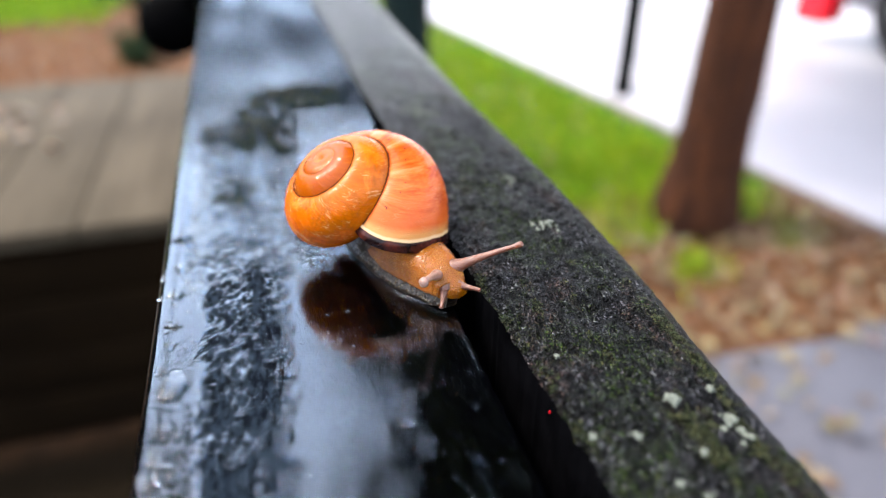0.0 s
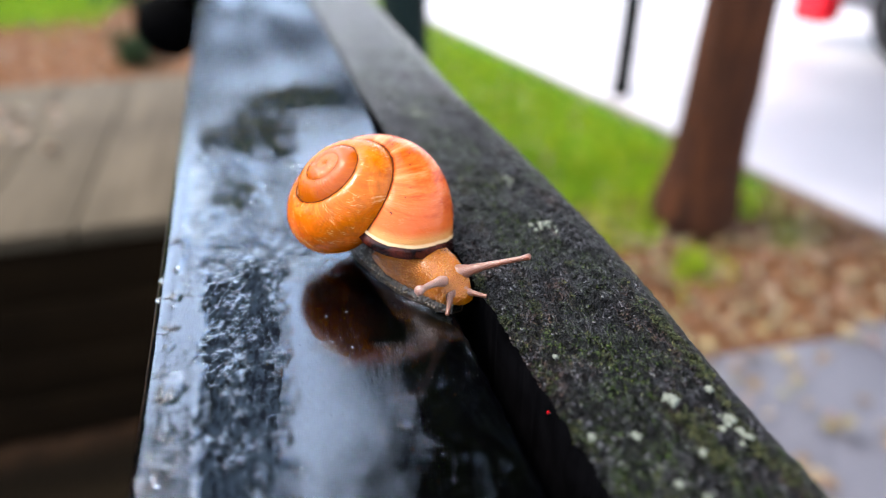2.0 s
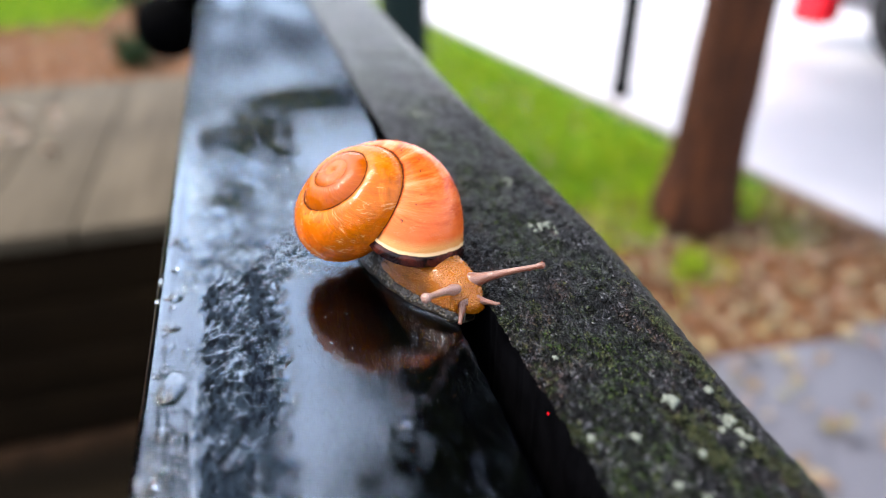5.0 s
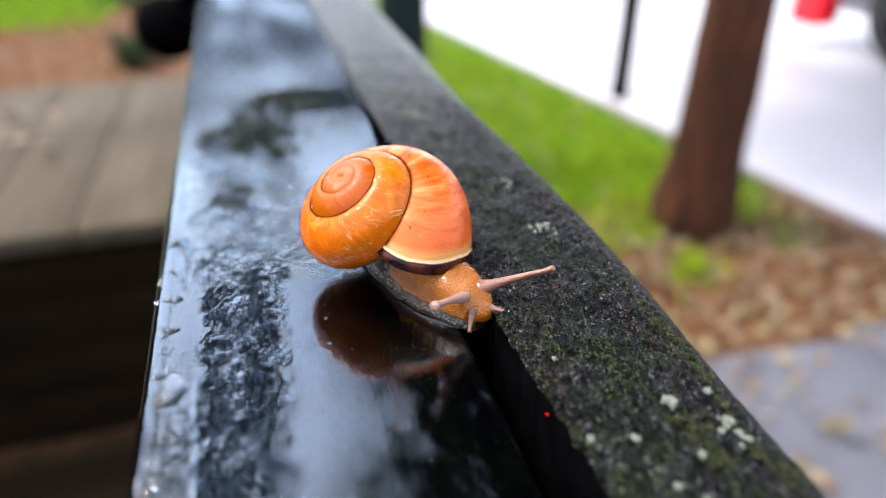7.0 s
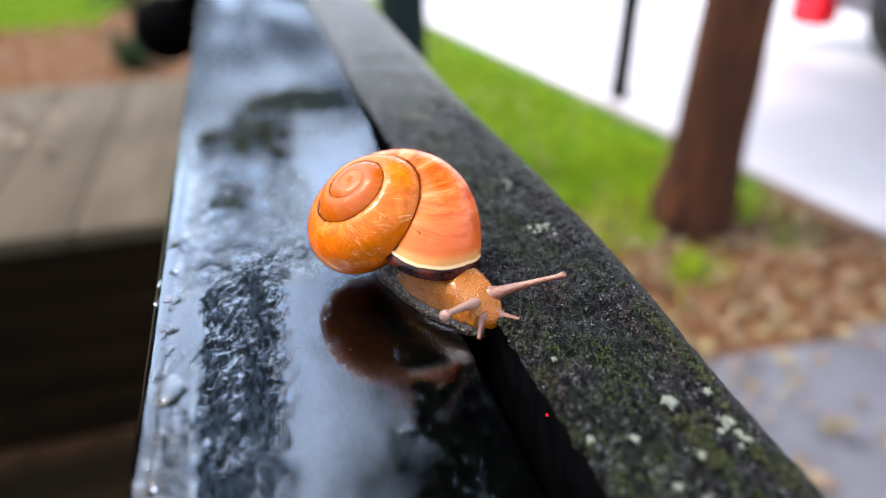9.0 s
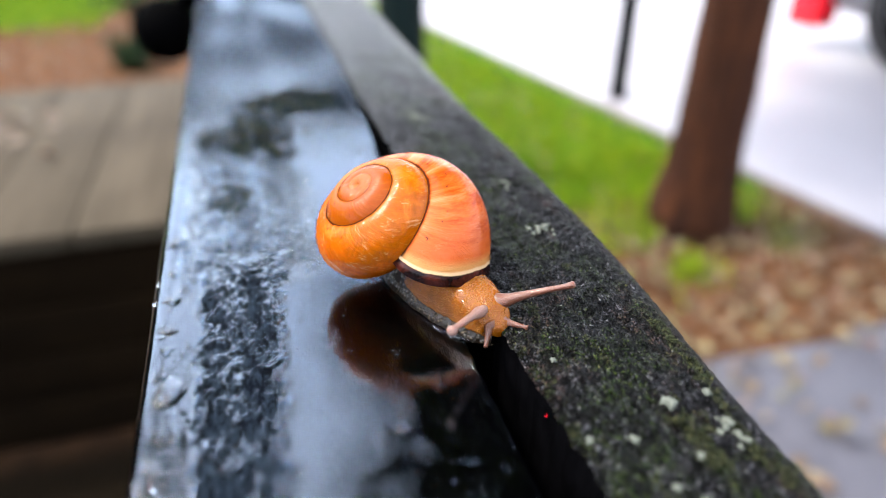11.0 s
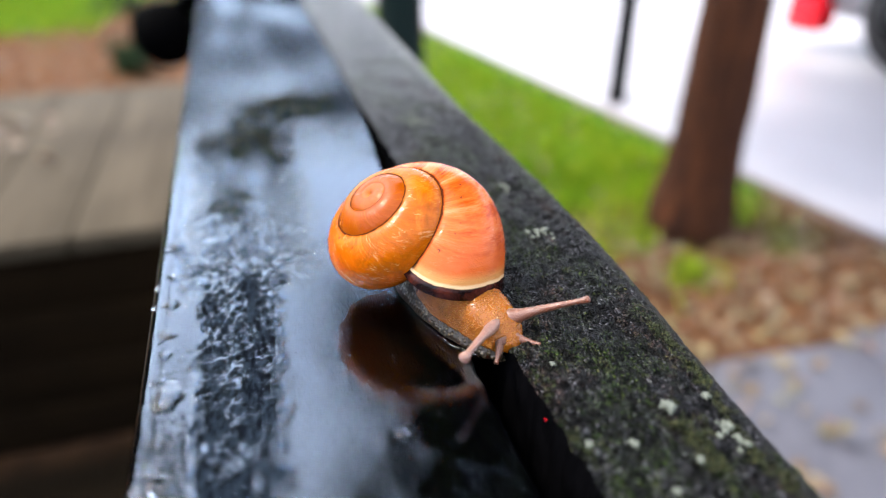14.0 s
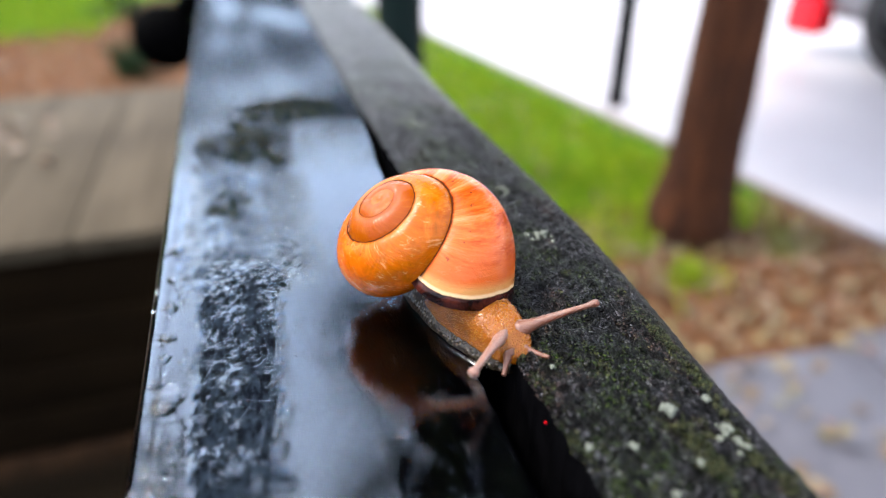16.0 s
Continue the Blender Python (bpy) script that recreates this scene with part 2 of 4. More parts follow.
def shell_material():
    """Glossy horn: deep orange early whorls, a salmon last whorl, cream then dark brown at the lip."""
    m, nt, b = material("glossy orange shell", 0.2, 0.22)
    uv = coords(nt, "UV")
    sep = nt.nodes.new("ShaderNodeSeparateXYZ")
    nt.links.new(uv, sep.inputs[0])
    growth = sep.outputs[0]
    lines = noise_of(nt, coords(nt, "UV", scale=(240, 3.5, 1)), 1.0, 5, 0.75, 0.8)
    bands = noise_of(nt, coords(nt, "UV", scale=(46, 2.0, 1)), 1.0, 4, 0.65, 0.9)
    blot = noise_of(nt, coords(nt, "Object"), 300, 6, 0.7, 1.0)
    along = noise_of(nt, coords(nt, "UV", scale=(105, 4, 1)), 1.0, 5, 0.7, 0.7)
    speck = noise_of(nt, coords(nt, "Object", turn=(1, 0, 0)), 1500, 2, 0.5)
    base = ramp(nt, growth, ((0.0, (0.24, 0.082, 0.0003)), (0.40, (0.20, 0.042, 0.0001)), (0.62, (0.19, 0.034, 0.0001)), (0.72, (0.25, 0.062, 0.0003)), (0.80, (0.31, 0.068, 0.0006)), (0.86, (0.35, 0.060, 0.001)), (0.965, (0.40, 0.074, 0.014))))
    late = sums(nt, "MULTIPLY", sums(nt, "SUBTRACT", growth, 0.95), 20.0)
    base = blend(nt, ramp(nt, late, ((0.83, 0.0), (0.89, 1.0))), base, (0.37, 0.165, 0.050))
    col = blend(nt, ramp(nt, lines, ((0.52, 0.0), (0.72, 0.25))), base, (0.38, 0.125, 0.006))
    col = blend(nt, ramp(nt, bands, ((0.34, 0.65), (0.48, 0.0))), col, (0.21, 0.032, 0.0004))
    worn = ramp(nt, growth, ((0.70, 0.0), (0.76, 1.0), (0.86, 1.0), (0.90, 0.15)))
    col = blend(nt, sums(nt, "MULTIPLY", ramp(nt, blot, ((0.47, 0.0), (0.60, 0.55))), worn), col, (0.165, 0.047, 0.0003))
    col = blend(nt, sums(nt, "MULTIPLY", ramp(nt, blot, ((0.32, 0.5), (0.47, 0.0))), worn), col, (0.341, 0.138, 0.017))
    pale = noise_of(nt, coords(nt, "UV", scale=(150, 9, 1)), 1.0, 5, 0.8, 1.2)
    col = blend(nt, sums(nt, "MULTIPLY", ramp(nt, pale, ((0.57, 0.0), (0.67, 0.65))), ramp(nt, growth, ((0.68, 0.0), (0.78, 0.75), (0.90, 0.9), (0.94, 0.3)))), col, (0.473, 0.275, 0.121))
    last = ramp(nt, growth, ((0.86, 0.0), (0.90, 1.0), (0.984, 1.0), (0.990, 0.0)))
    col = blend(nt, sums(nt, "MULTIPLY", ramp(nt, along, ((0.49, 0.0), (0.60, 0.95))), last), col, (0.26, 0.032, 0.002))
    col = blend(nt, sums(nt, "MULTIPLY", ramp(nt, along, ((0.34, 0.8), (0.48, 0.0))), last), col, (0.36, 0.150, 0.060))
    col = blend(nt, ramp(nt, speck, ((0.72, 0.0), (0.745, 1.0))), col, (0.055, 0.017, 0.011))
    lip = nt.nodes.new("ShaderNodeAttribute")
    lip.attribute_name = "seam"
    col = blend(nt, ramp(nt, sums(nt, "ADD", lip.outputs["Fac"], sums(nt, "MULTIPLY", sums(nt, "SUBTRACT", blot, 0.5), 0.6)), ((0.40, 0.0), (0.62, 0.95))), col, (0.033, 0.0083, 0.0033))
    fray = sums(nt, "ADD", late, sums(nt, "MULTIPLY", sums(nt, "SUBTRACT", blot, 0.5), 0.03))
    col = blend(nt, ramp(nt, fray, ((0.905, 0.0), (0.918, 0.9))), col, (0.495, 0.341, 0.187))
    col = blend(nt, ramp(nt, fray, ((0.930, 0.0), (0.937, 1.0))), col, ramp(nt, blot, ((0.40, (0.0044, 0.0017, 0.0017)), (0.62, (0.055, 0.011, 0.0066)))))
    nt.links.new(col, b.inputs["Base Color"])
    b.inputs["Subsurface Weight"].default_value = 0.05
    b.inputs["Subsurface Radius"].default_value = (0.0012, 0.0004, 0.0002)
    b.inputs["Subsurface Scale"].default_value = 1.0
    clean = ramp(nt, lip.outputs["Fac"], ((0.2, 1.0), (0.5, 0.0)))
    nt.links.new(sums(nt, "MULTIPLY", clean, 0.28), b.inputs["Coat Weight"])
    nt.links.new(sums(nt, "MULTIPLY", clean, 0.03), b.inputs["Specular IOR Level"])
    b.inputs["Coat Roughness"].default_value = 0.06
    nt.links.new(ramp(nt, blot, ((0.4, 0.10), (0.7, 0.32))), b.inputs["Roughness"])
    bump(nt, b, sums(nt, "ADD", sums(nt, "ADD", lines, sums(nt, "MULTIPLY", bands, 2.0)), sums(nt, "MULTIPLY", blot, 1.2)), 0.30, 0.00026)
    return m


def flesh_material(name, colour, pale, spots=1.0, scale=3200, rough=0.2, spec=0.5, relief=0.8):
    m, nt, b = material(name, rough, spec)
    cells = nt.nodes.new("ShaderNodeTexVoronoi")
    cells.inputs["Scale"].default_value = scale
    nt.links.new(coords(nt), cells.inputs["Vector"])
    d = cells.outputs["Distance"]
    col = blend(nt, ramp(nt, d, ((0.05, spots), (0.45, 0.0))), colour, pale)
    col = blend(nt, ramp(nt, noise_of(nt, coords(nt), 300, 3), ((0.4, 0.0), (0.7, 0.6))), col, tuple(c * 0.45 for c in colour))
    nt.links.new(col, b.inputs["Base Color"])
    b.inputs["Coat Weight"].default_value, b.inputs["Coat Roughness"].default_value = 0.15, 0.05
    b.inputs["Subsurface Weight"].default_value = 0.2
    b.inputs["Subsurface Radius"].default_value = (0.0015, 0.0006, 0.0003)
    b.inputs["Subsurface Scale"].default_value = 1.0
    bump(nt, b, ramp(nt, d, ((0.0, 1.0), (0.6, 0.0))), relief, 0.00022)
    return m


def bark_material():
    m, nt, b = material("red-brown bark", 0.85, 0.2)
    v = coords(nt, scale=(1, 1, 0.12))
    a = noise_of(nt, v, 45, 6, 0.7, 0.5)
    col = ramp(nt, a, ((0.3, (0.0072, 0.0018, 0.0004)), (0.5, (0.0383, 0.0106, 0.0022)), (0.72, (0.0987, 0.0290, 0.0069))))
    nt.links.new(col, b.inputs["Base Color"])
    bump(nt, b, a, 1.0, 0.02)
    return m


def ground_material():
    """Soil under leaf litter, and lawn where the grass strip lies."""
    m, nt, b = material("leaf-strewn soil and grass", 0.95, 0.04)
    v = coords(nt)
    sep = nt.nodes.new("ShaderNodeSeparateXYZ")
    nt.links.new(v, sep.inputs[0])
    a = noise_of(nt, v, 2.6, 4, 0.6)
    c = noise_of(nt, v, 34, 5, 0.7)
    soil = ramp(nt, c, ((0.3, (0.0219, 0.0117, 0.0068)), (0.5, (0.0699, 0.0328, 0.0160)), (0.7, (0.1521, 0.0750, 0.0338))))
    ground_shade = sums(nt, "MULTIPLY", ramp(nt, sums(nt, "ADD", sep.outputs[0], sums(nt, "MULTIPLY", a, 0.3)), ((0.0, 1.0), (0.2, 0.0))), ramp(nt, sums(nt, "SUBTRACT", sep.outputs[1], 0.4), ((0.55, 1.0), (0.75, 0.0))))
    soil = blend(nt, ground_shade, soil, (0.006, 0.004, 0.002))      # shade beside the platform, put into the soil colour
    lawn = blend(nt, ramp(nt, c, ((0.35, 0.0), (0.65, 1.0))), (0.025, 0.066, 0.0033), (0.055, 0.121, 0.0066))
    # the strip of lawn begins past the tree on one side, far off on the other
    begin = sums(nt, "ADD", sums(nt, "MULTIPLY", ramp(nt, sums(nt, "ADD", sep.outputs[0], 0.0), ((0.0, 1.0), (0.25, 0.0))), 3.2), 1.35)
    begin = sums(nt, "ADD", begin, sums(nt, "MULTIPLY", sums(nt, "MULTIPLY", ramp(nt, sums(nt, "ADD", sep.outputs[0], 1.0), ((0.1, 0.0), (0.3, 1.0))), ramp(nt, sep.outputs[0], ((0.0, 1.0), (0.25, 0.0)))), 1.2))
    past = sums(nt, "SUBTRACT", sums(nt, "ADD", sep.outputs[1], sums(nt, "MULTIPLY", sums(nt, "SUBTRACT", a, 0.5), 1.6)), begin)
    nt.links.new(blend(nt, ramp(nt, past, ((0.0, 0.0), (0.35, 1.0))), soil, lawn), b.inputs["Base Color"])
    bump(nt, b, c, 0.7, 0.02)
    return m


def island_material(name, stops, rough=0.6, spec=0.3):
    """Leaves and blades whose colour differs from one to the next."""
    m, nt, b = material(name, rough, spec)
    g = nt.nodes.new("ShaderNodeNewGeometry")
    col = ramp(nt, g.outputs["Random Per Island"], stops)
    col = blend(nt, ramp(nt, noise_of(nt, coords(nt), 60, 3), ((0.35, 0.0), (0.7, 0.5))), col, (0.017, 0.011, 0.0055))
    nt.links.new(col, b.inputs["Base Color"])
    return m


def timber_material(name, light, dark, rough=0.7, grain=(1, 0.06, 1)):
    m, nt, b = material(name, rough, 0.04)
    v = coords(nt, scale=grain)
    a = noise_of(nt, v, 60, 5, 0.65, 0.4)
    s = noise_of(nt, coords(nt), 6, 4, 0.6)
    info = nt.nodes.new("ShaderNodeObjectInfo")
    col = blend(nt, ramp(nt, a, ((0.3, 0.0), (0.7, 1.0))), dark, light)
    col = blend(nt, ramp(nt, s, ((0.45, 0.0), (0.7, 0.6))), col, tuple(x * 0.55 for x in dark))
    col = blend(nt, sums(nt, "MULTIPLY", info.outputs["Random"], 0.4), col, tuple(x * 0.6 for x in light))
    nt.links.new(col, b.inputs["Base Color"])
    bump(nt, b, a, 0.5, 0.004)
    return m


PLANK, BOARD, WATER, SHELL = wet_plank_material(), board_material(), water_material("rainwater"), shell_material()
FLESH = flesh_material("orange-brown wet snail skin", (0.17, 0.046, 0.0004), (0.31, 0.140, 0.012), 0.75, 4300, 0.2, 0.22, 0.5)
HORN = flesh_material("pinkish translucent tentacle skin", (0.110, 0.041, 0.023), (0.176, 0.083, 0.055), 0.5, 5500, 0.32, 0.4, 0.35)
PALE_HORN = flesh_material("whitish tentacle skin", (0.20, 0.11, 0.085), (0.28, 0.18, 0.15), 0.5, 5500, 0.32, 0.4, 0.3)
# dark base colour also holds the deep shade under the shell
SOLE = flesh_material("grey-brown pebbled foot skin", (0.020, 0.013, 0.007), (0.19, 0.145, 0.090), 0.9, 2000, 0.3, 0.3)
BARK, SOIL = bark_material(), ground_material()
PALE_TIMBER = timber_material("pale weathered timber", (0.0728, 0.0590, 0.0406), (0.0302, 0.0240, 0.0153))
# dark enough to hold the platform front's shade in the colour
DARK_TIMBER = timber_material("dark timber", (0.0114, 0.0066, 0.0026), (0.0033, 0.0020, 0.0010), 0.9, (0.06, 1, 1))
BLACK_IRON = simple("black painted iron", (0.0006, 0.0006, 0.0007), 0.8, 0.3, 30, spec=0.01)
GREEN_PAINT = simple("dark green paint", (0.0011, 0.0066, 0.0060), 0.6, 0.3, 12, spec=0.15)
PAVING = simple("pale wet paving", (0.2605, 0.2518, 0.2708), 0.55, 0.12, 1.2, relief=0.2, size=0.004)
KERB = simple("pinkish kerb stone", (0.1550, 0.1144, 0.0946), 0.6, 0.2, 9, relief=0.3, size=0.004)
LEAF = island_material("green to yellow crown leaf", ((0.0, (0.0077, 0.017, 0.0033)), (0.7, (0.012, 0.022, 0.0044)), (1.0, (0.033, 0.028, 0.0066))))
LITTER = island_material("fallen autumn leaf", ((0.0, (0.0892, 0.0548, 0.0312)), (0.3, (0.1232, 0.0813, 0.0468)), (0.5, (0.1615, 0.1203, 0.0624)), (0.68, (0.1530, 0.1328, 0.0546)), (0.82, (0.2125, 0.1535, 0.1170)), (0.92, (0.2040, 0.1037, 0.0663)), (1.0, (0.1870, 0.2075, 0.1170))), 0.5)
GRASS = island_material("grass blade", ((0.0, (0.1670, 0.2923, 0.0039)), (0.6, (0.2785, 0.4297, 0.0057)), (1.0, (0.4270, 0.4640, 0.0298))), 0.55)
SHRUB = island_material("dark shrub leaf", ((0.0, (0.005, 0.016, 0.007)), (0.7, (0.011, 0.032, 0.012)), (1.0, (0.03, 0.05, 0.014))), 0.8, 0.05)
MOSS = island_material("moss tuft", ((0.0, (0.0055, 0.011, 0.0028)), (0.6, (0.015, 0.025, 0.0050)), (1.0, (0.055, 0.055, 0.014))), 0.8)
MAT = island_material("matted moss and fibre", ((0.0, (0.002, 0.004, 0.002)), (0.6, (0.006, 0.013, 0.004)), (0.86, (0.014, 0.022, 0.010)), (1.0, (0.14, 0.14, 0.13))), 0.9, 0.03)
LICHEN = simple("pale grey-green lichen", (0.0742, 0.0841, 0.0670), 0.85, 0.2, 900, relief=0.5, size=0.0003)
SILVER = simple("silver car paint", (0.231, 0.237, 0.253), 0.35, 0.05, 3, metal=0.3)
TYRE = simple("black tyre rubber", (0.0044, 0.0044, 0.0055), 0.8, 0.2, 20)
RIM = simple("grey alloy", (0.165, 0.171, 0.182), 0.4, 0.1, 10, metal=0.8)
TAIL = simple("red lamp lens", (0.7434, 0.0079, 0.0198), 0.2, 0.1, 10)
CAR_GLASS = simple("dark car glass", (0.0055, 0.0066, 0.0083), 0.08, 0.1, 3)
BEAD = bead_material()
SLAB = simple("pale damp slab", (0.0598, 0.0598, 0.0748), 0.45, 0.15, 5, relief=0.3, size=0.003)
# near-black side wood: the shade of the gap is put into its colour
GAP_SHADE = simple("side wood with gap shade in its colour", (0.0009, 0.0009, 0.0011), 0.95, 0.5, 300, spec=0.0)
RENDERED = simple("dull dark render", (0.0154, 0.0133, 0.0119), 0.9, 0.25, 1.5, spec=0.1, relief=0.3, size=0.01)


# ---- ground, paving ----
def ground():
    """One sheet to the horizon, fine beside the rail."""
    ax = [-400, -120, -40, -15] + [-8 + 0.5 * i for i in range(33)] + [15, 40, 120, 400]
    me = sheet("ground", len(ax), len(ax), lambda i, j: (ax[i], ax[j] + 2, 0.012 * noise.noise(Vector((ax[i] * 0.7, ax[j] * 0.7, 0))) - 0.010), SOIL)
    return tagged(new("ground", me), "bare soil with leaf litter and patches of grass", "ground", kind="structure")


def shade_walls():
    """Plain dark walls, unseen, added to block low sky light and close the place behind the camera and at its side."""
    me = box("shade_wall_south", (-4.0, -0.95, -0.1), (1.9, -0.7, 1.15), RENDERED, 0.01)
    tagged(new("shade_wall_south", me), "added plain dark wall, unseen, that blocks low sky light", "wall", kind="structure")
    me = box("shade_wall_west", (-4.0, -0.7, -0.1), (-3.75, 9.0, 1.9), RENDERED, 0.01)
    tagged(new("shade_wall_west", me), "added plain dark side wall, unseen, that blocks low sky light", "wall", kind="structure")


ROAD_IN = ((1.63, 1.18), (1.02, 4.35))   # line between grass and paving


def road():
    """The pale paved roadway beyond the grass, with its kerb."""
    a, b = Vector(ROAD_IN[0]), Vector(ROAD_IN[1])
    d = (b - a).normalized()
    n = Vector((d.y, -d.x))
    p = lambda s, w: (a.x + d.x * s + n.x * w, a.y + d.y * s + n.y * w)
    S = [-60, -20, -6] + [-3 + 0.5 * i for i in range(30)] + [16, 30, 80]
    Wd = [0.002] + [0.5 + 0.5 * i for i in range(14)] + [9, 14, 30]
    me = sheet("road", len(Wd), len(S), lambda i, j: (*p(S[j], Wd[i]), 0.012 + 0.002 * noise.noise(Vector((S[j], Wd[i], 3)))), PAVING)
    tagged(new("road", me), "pale wet paved roadway, glaring under the sky", "road", kind="structure")
    kerb = tagged(new("kerb"), "row of low pinkish kerb stones along the grass", "kerb", kind="structure")
    stone = box("kerb_stone", (-0.245, 0.04, -0.1), (0.245, 0.1, 0.010), KERB, 0.006)
    ang = math.atan2(d.y, d.x)
    for k in range(36):
        q = p(-4 + k * 0.5, 0)
        part("kerb_stone", stone, kerb, at=Matrix.Translation((*q, 0)) @ Matrix.Rotation(ang, 4, "Z") @ Matrix.Translation((0, -0.1, 0)))


# ---- the rail ----
EDGE_L, GAP, RIDGE, EDGE_R, STEP = -0.0168, 0.0192, 0.0219, 0.0405, 0.003


def near_steps(a, b, fine, grow):
    ys, s = [a], fine
    while ys[-1] < b:
        ys.append(ys[-1] + s)
        s *= grow
    return ys


def bow(x, y):
    """The outer board is a little bent along its length and widens at both ends."""
    u = (x - RIDGE) / (EDGE_R - RIDGE)
    return 0.0010 * max(0.0, min(1.4, (0.062 - y) / 0.025)) * (1 + 0.3 * u) + 0.0004 * (1 - u) ** 6 * (noise.noise(Vector((y * 700, 0, 3))) + 0.6 * noise.noise(Vector((y * 1900, 0, 4)))) + (0.0042 * smooth(0.024, 0.072, y) + 0.0012 * smooth(0.11, 0.2, y)) * u


def smooth(a, b, x):
    u = max(0.0, min(1.0, (x - a) / (b - a)))
    return u * u * (3 - 2 * u)


def roughness(x, y):
    """How fibrous the plank is: a band of raised grain, and worn patches further along."""
    w = 0.0012 * noise.noise(Vector((y * 130, 0, 0))) + 0.0009 * noise.noise(Vector((y * 420, x * 200, 0))) + 0.0007 * noise.noise(Vector((y * 1100, x * 700, 1)))
    right = -0.0026 + 0.0025 * smooth(0.064, 0.080, y) - 0.001 * smooth(0.05, 0.04, y)
    r = smooth(-0.0108 + w, -0.0098 + w, x) * (1 - smooth(right + 2 * w, right + 2 * w + 0.0012, x)) * (1 - smooth(0.074, 0.088, y + 3 * w))
    for cx, cy, rx, ry in ((-0.003, 0.127, 0.009, 0.013), (0.007, 0.146, 0.012, 0.010), (-0.0065, 0.099, 0.0040, 0.006)):
        d = math.hypot((x - cx) / rx, (y - cy) / ry) + 0.6 * noise.noise(Vector((x * 300, y * 160, 9))) + 0.55 * noise.noise(Vector((x * 1000, y * 330, 10)))
        r = max(r, 1 - smooth(0.7, 1.1, d))
    return r


def glitter(x, y):
    """Wet but uneven wood round the bare band: it breaks the sky's gloss into sparks."""
    n = 0.5 * noise.noise(Vector((x * 200, y * 130, 12))) + 0.4 * noise.noise(Vector((x * 700, y * 500, 13)))
    g = smooth(0.070, 0.082, y) * (1 - smooth(0.115, 0.16, y)) * smooth(-0.0145, -0.012, x) * (1 - smooth(0.002, 0.008, x))
    g = max(g, 0.30 * smooth(0.10, 0.13, y) * (1 - smooth(0.15, 0.2, y)), 0.05 * smooth(-0.015, -0.0145, x) * (1 - smooth(-0.0108, -0.010, x)))
    calm = 0.006 + 0.07 * max(0.0, noise.noise(Vector((x * 260, y * 170, 21))) - 0.15) + 0.10 * max(0.0, noise.noise(Vector((x * 520, y * 420, 22))) - 0.3)
    return max(calm, min(0.9, g * (0.55 + 1.3 * n)))


def wetness(x, y):
    """Below zero the bare grain stands out of the water."""
    r = roughness(x, y)
    n = 0.6 * noise.noise(Vector((x * 380, y * 230, 2))) + 0.5 * noise.noise(Vector((x * 1100, y * 700, 5)))
    dry = 0.46 * smooth(0.066, 0.055, y) + 0.30 * smooth(0.082, 0.07, y) * smooth(0.055, 0.066, y) + 0.16 * smooth(0.07, 0.08, y) + 0.25 * smooth(0.11, 0.12, y)
    strip = (1 - smooth(-0.0112, -0.0102, x)) * (0.80 + 0.3 * n) * (0.6 + 0.4 * smooth(0.075, 0.05, y) + 0.42 * smooth(0.058, 0.042, y))
    return 1 - max(r * (0.85 + dry - n), strip)


def closing(x, y):
    """The gap beside the plank narrows with distance."""
    return (0.0030 * smooth(0.080, 0.15, y) + 0.0003 * noise.noise(Vector((y * 500, 0, 6)))) * smooth(0.010, GAP, x)


def plank_height(x, y):
    """Relief of the plank: smooth rounded side strip, fibrous band, level trough."""
    q = Vector((x, y * 0.45, 0))
    r = roughness(x, y)
    z = (0.00022 * noise.noise(q * 600) + 0.00016 * noise.noise(q * 1500)) * r + 0.00004 * noise.noise(q * 300)
    z += 0.00016 * r
    z -= 0.00010 * smooth(-0.003, 0.001, x)
    e, c = x - EDGE_L, 0.0024
    if e < c:
        z -= c - math.sqrt(max(0.0, c * c - (c - e) ** 2))
    if x > GAP - 0.001:
        z -= 0.0005 * ((x - GAP + 0.001) / 0.001) ** 2
    if abs(e - 0.0030) < 0.0004:
        z -= 0.00018 * (1 - abs(e - 0.0030) / 0.0004)
    return z


def step(y):
    """The outer board stands above the plank, less so further along."""
    return STEP * (1 - 0.7 * smooth(0.085, 0.16, y))


def board_height(x, y):
    q = Vector((x, y * 0.7, 1))
    z = (0.00040 * noise.noise(q * 260) + 0.00040 * noise.noise(q * 800) + 0.00050 * noise.noise(q * 1900)) * (1 - 0.75 * smooth(EDGE_R - 0.0045, EDGE_R - 0.001, x))
    if x > EDGE_R - 0.005:
        k = (x - EDGE_R + 0.005) / 0.005
        z -= 0.0048 * (1 - math.sqrt(max(0.0, 1 - k * k)))
    if x < RIDGE + 0.0012:
        z -= 0.0008 * ((RIDGE + 0.0012 - x) / 0.0012) ** 2
    return z


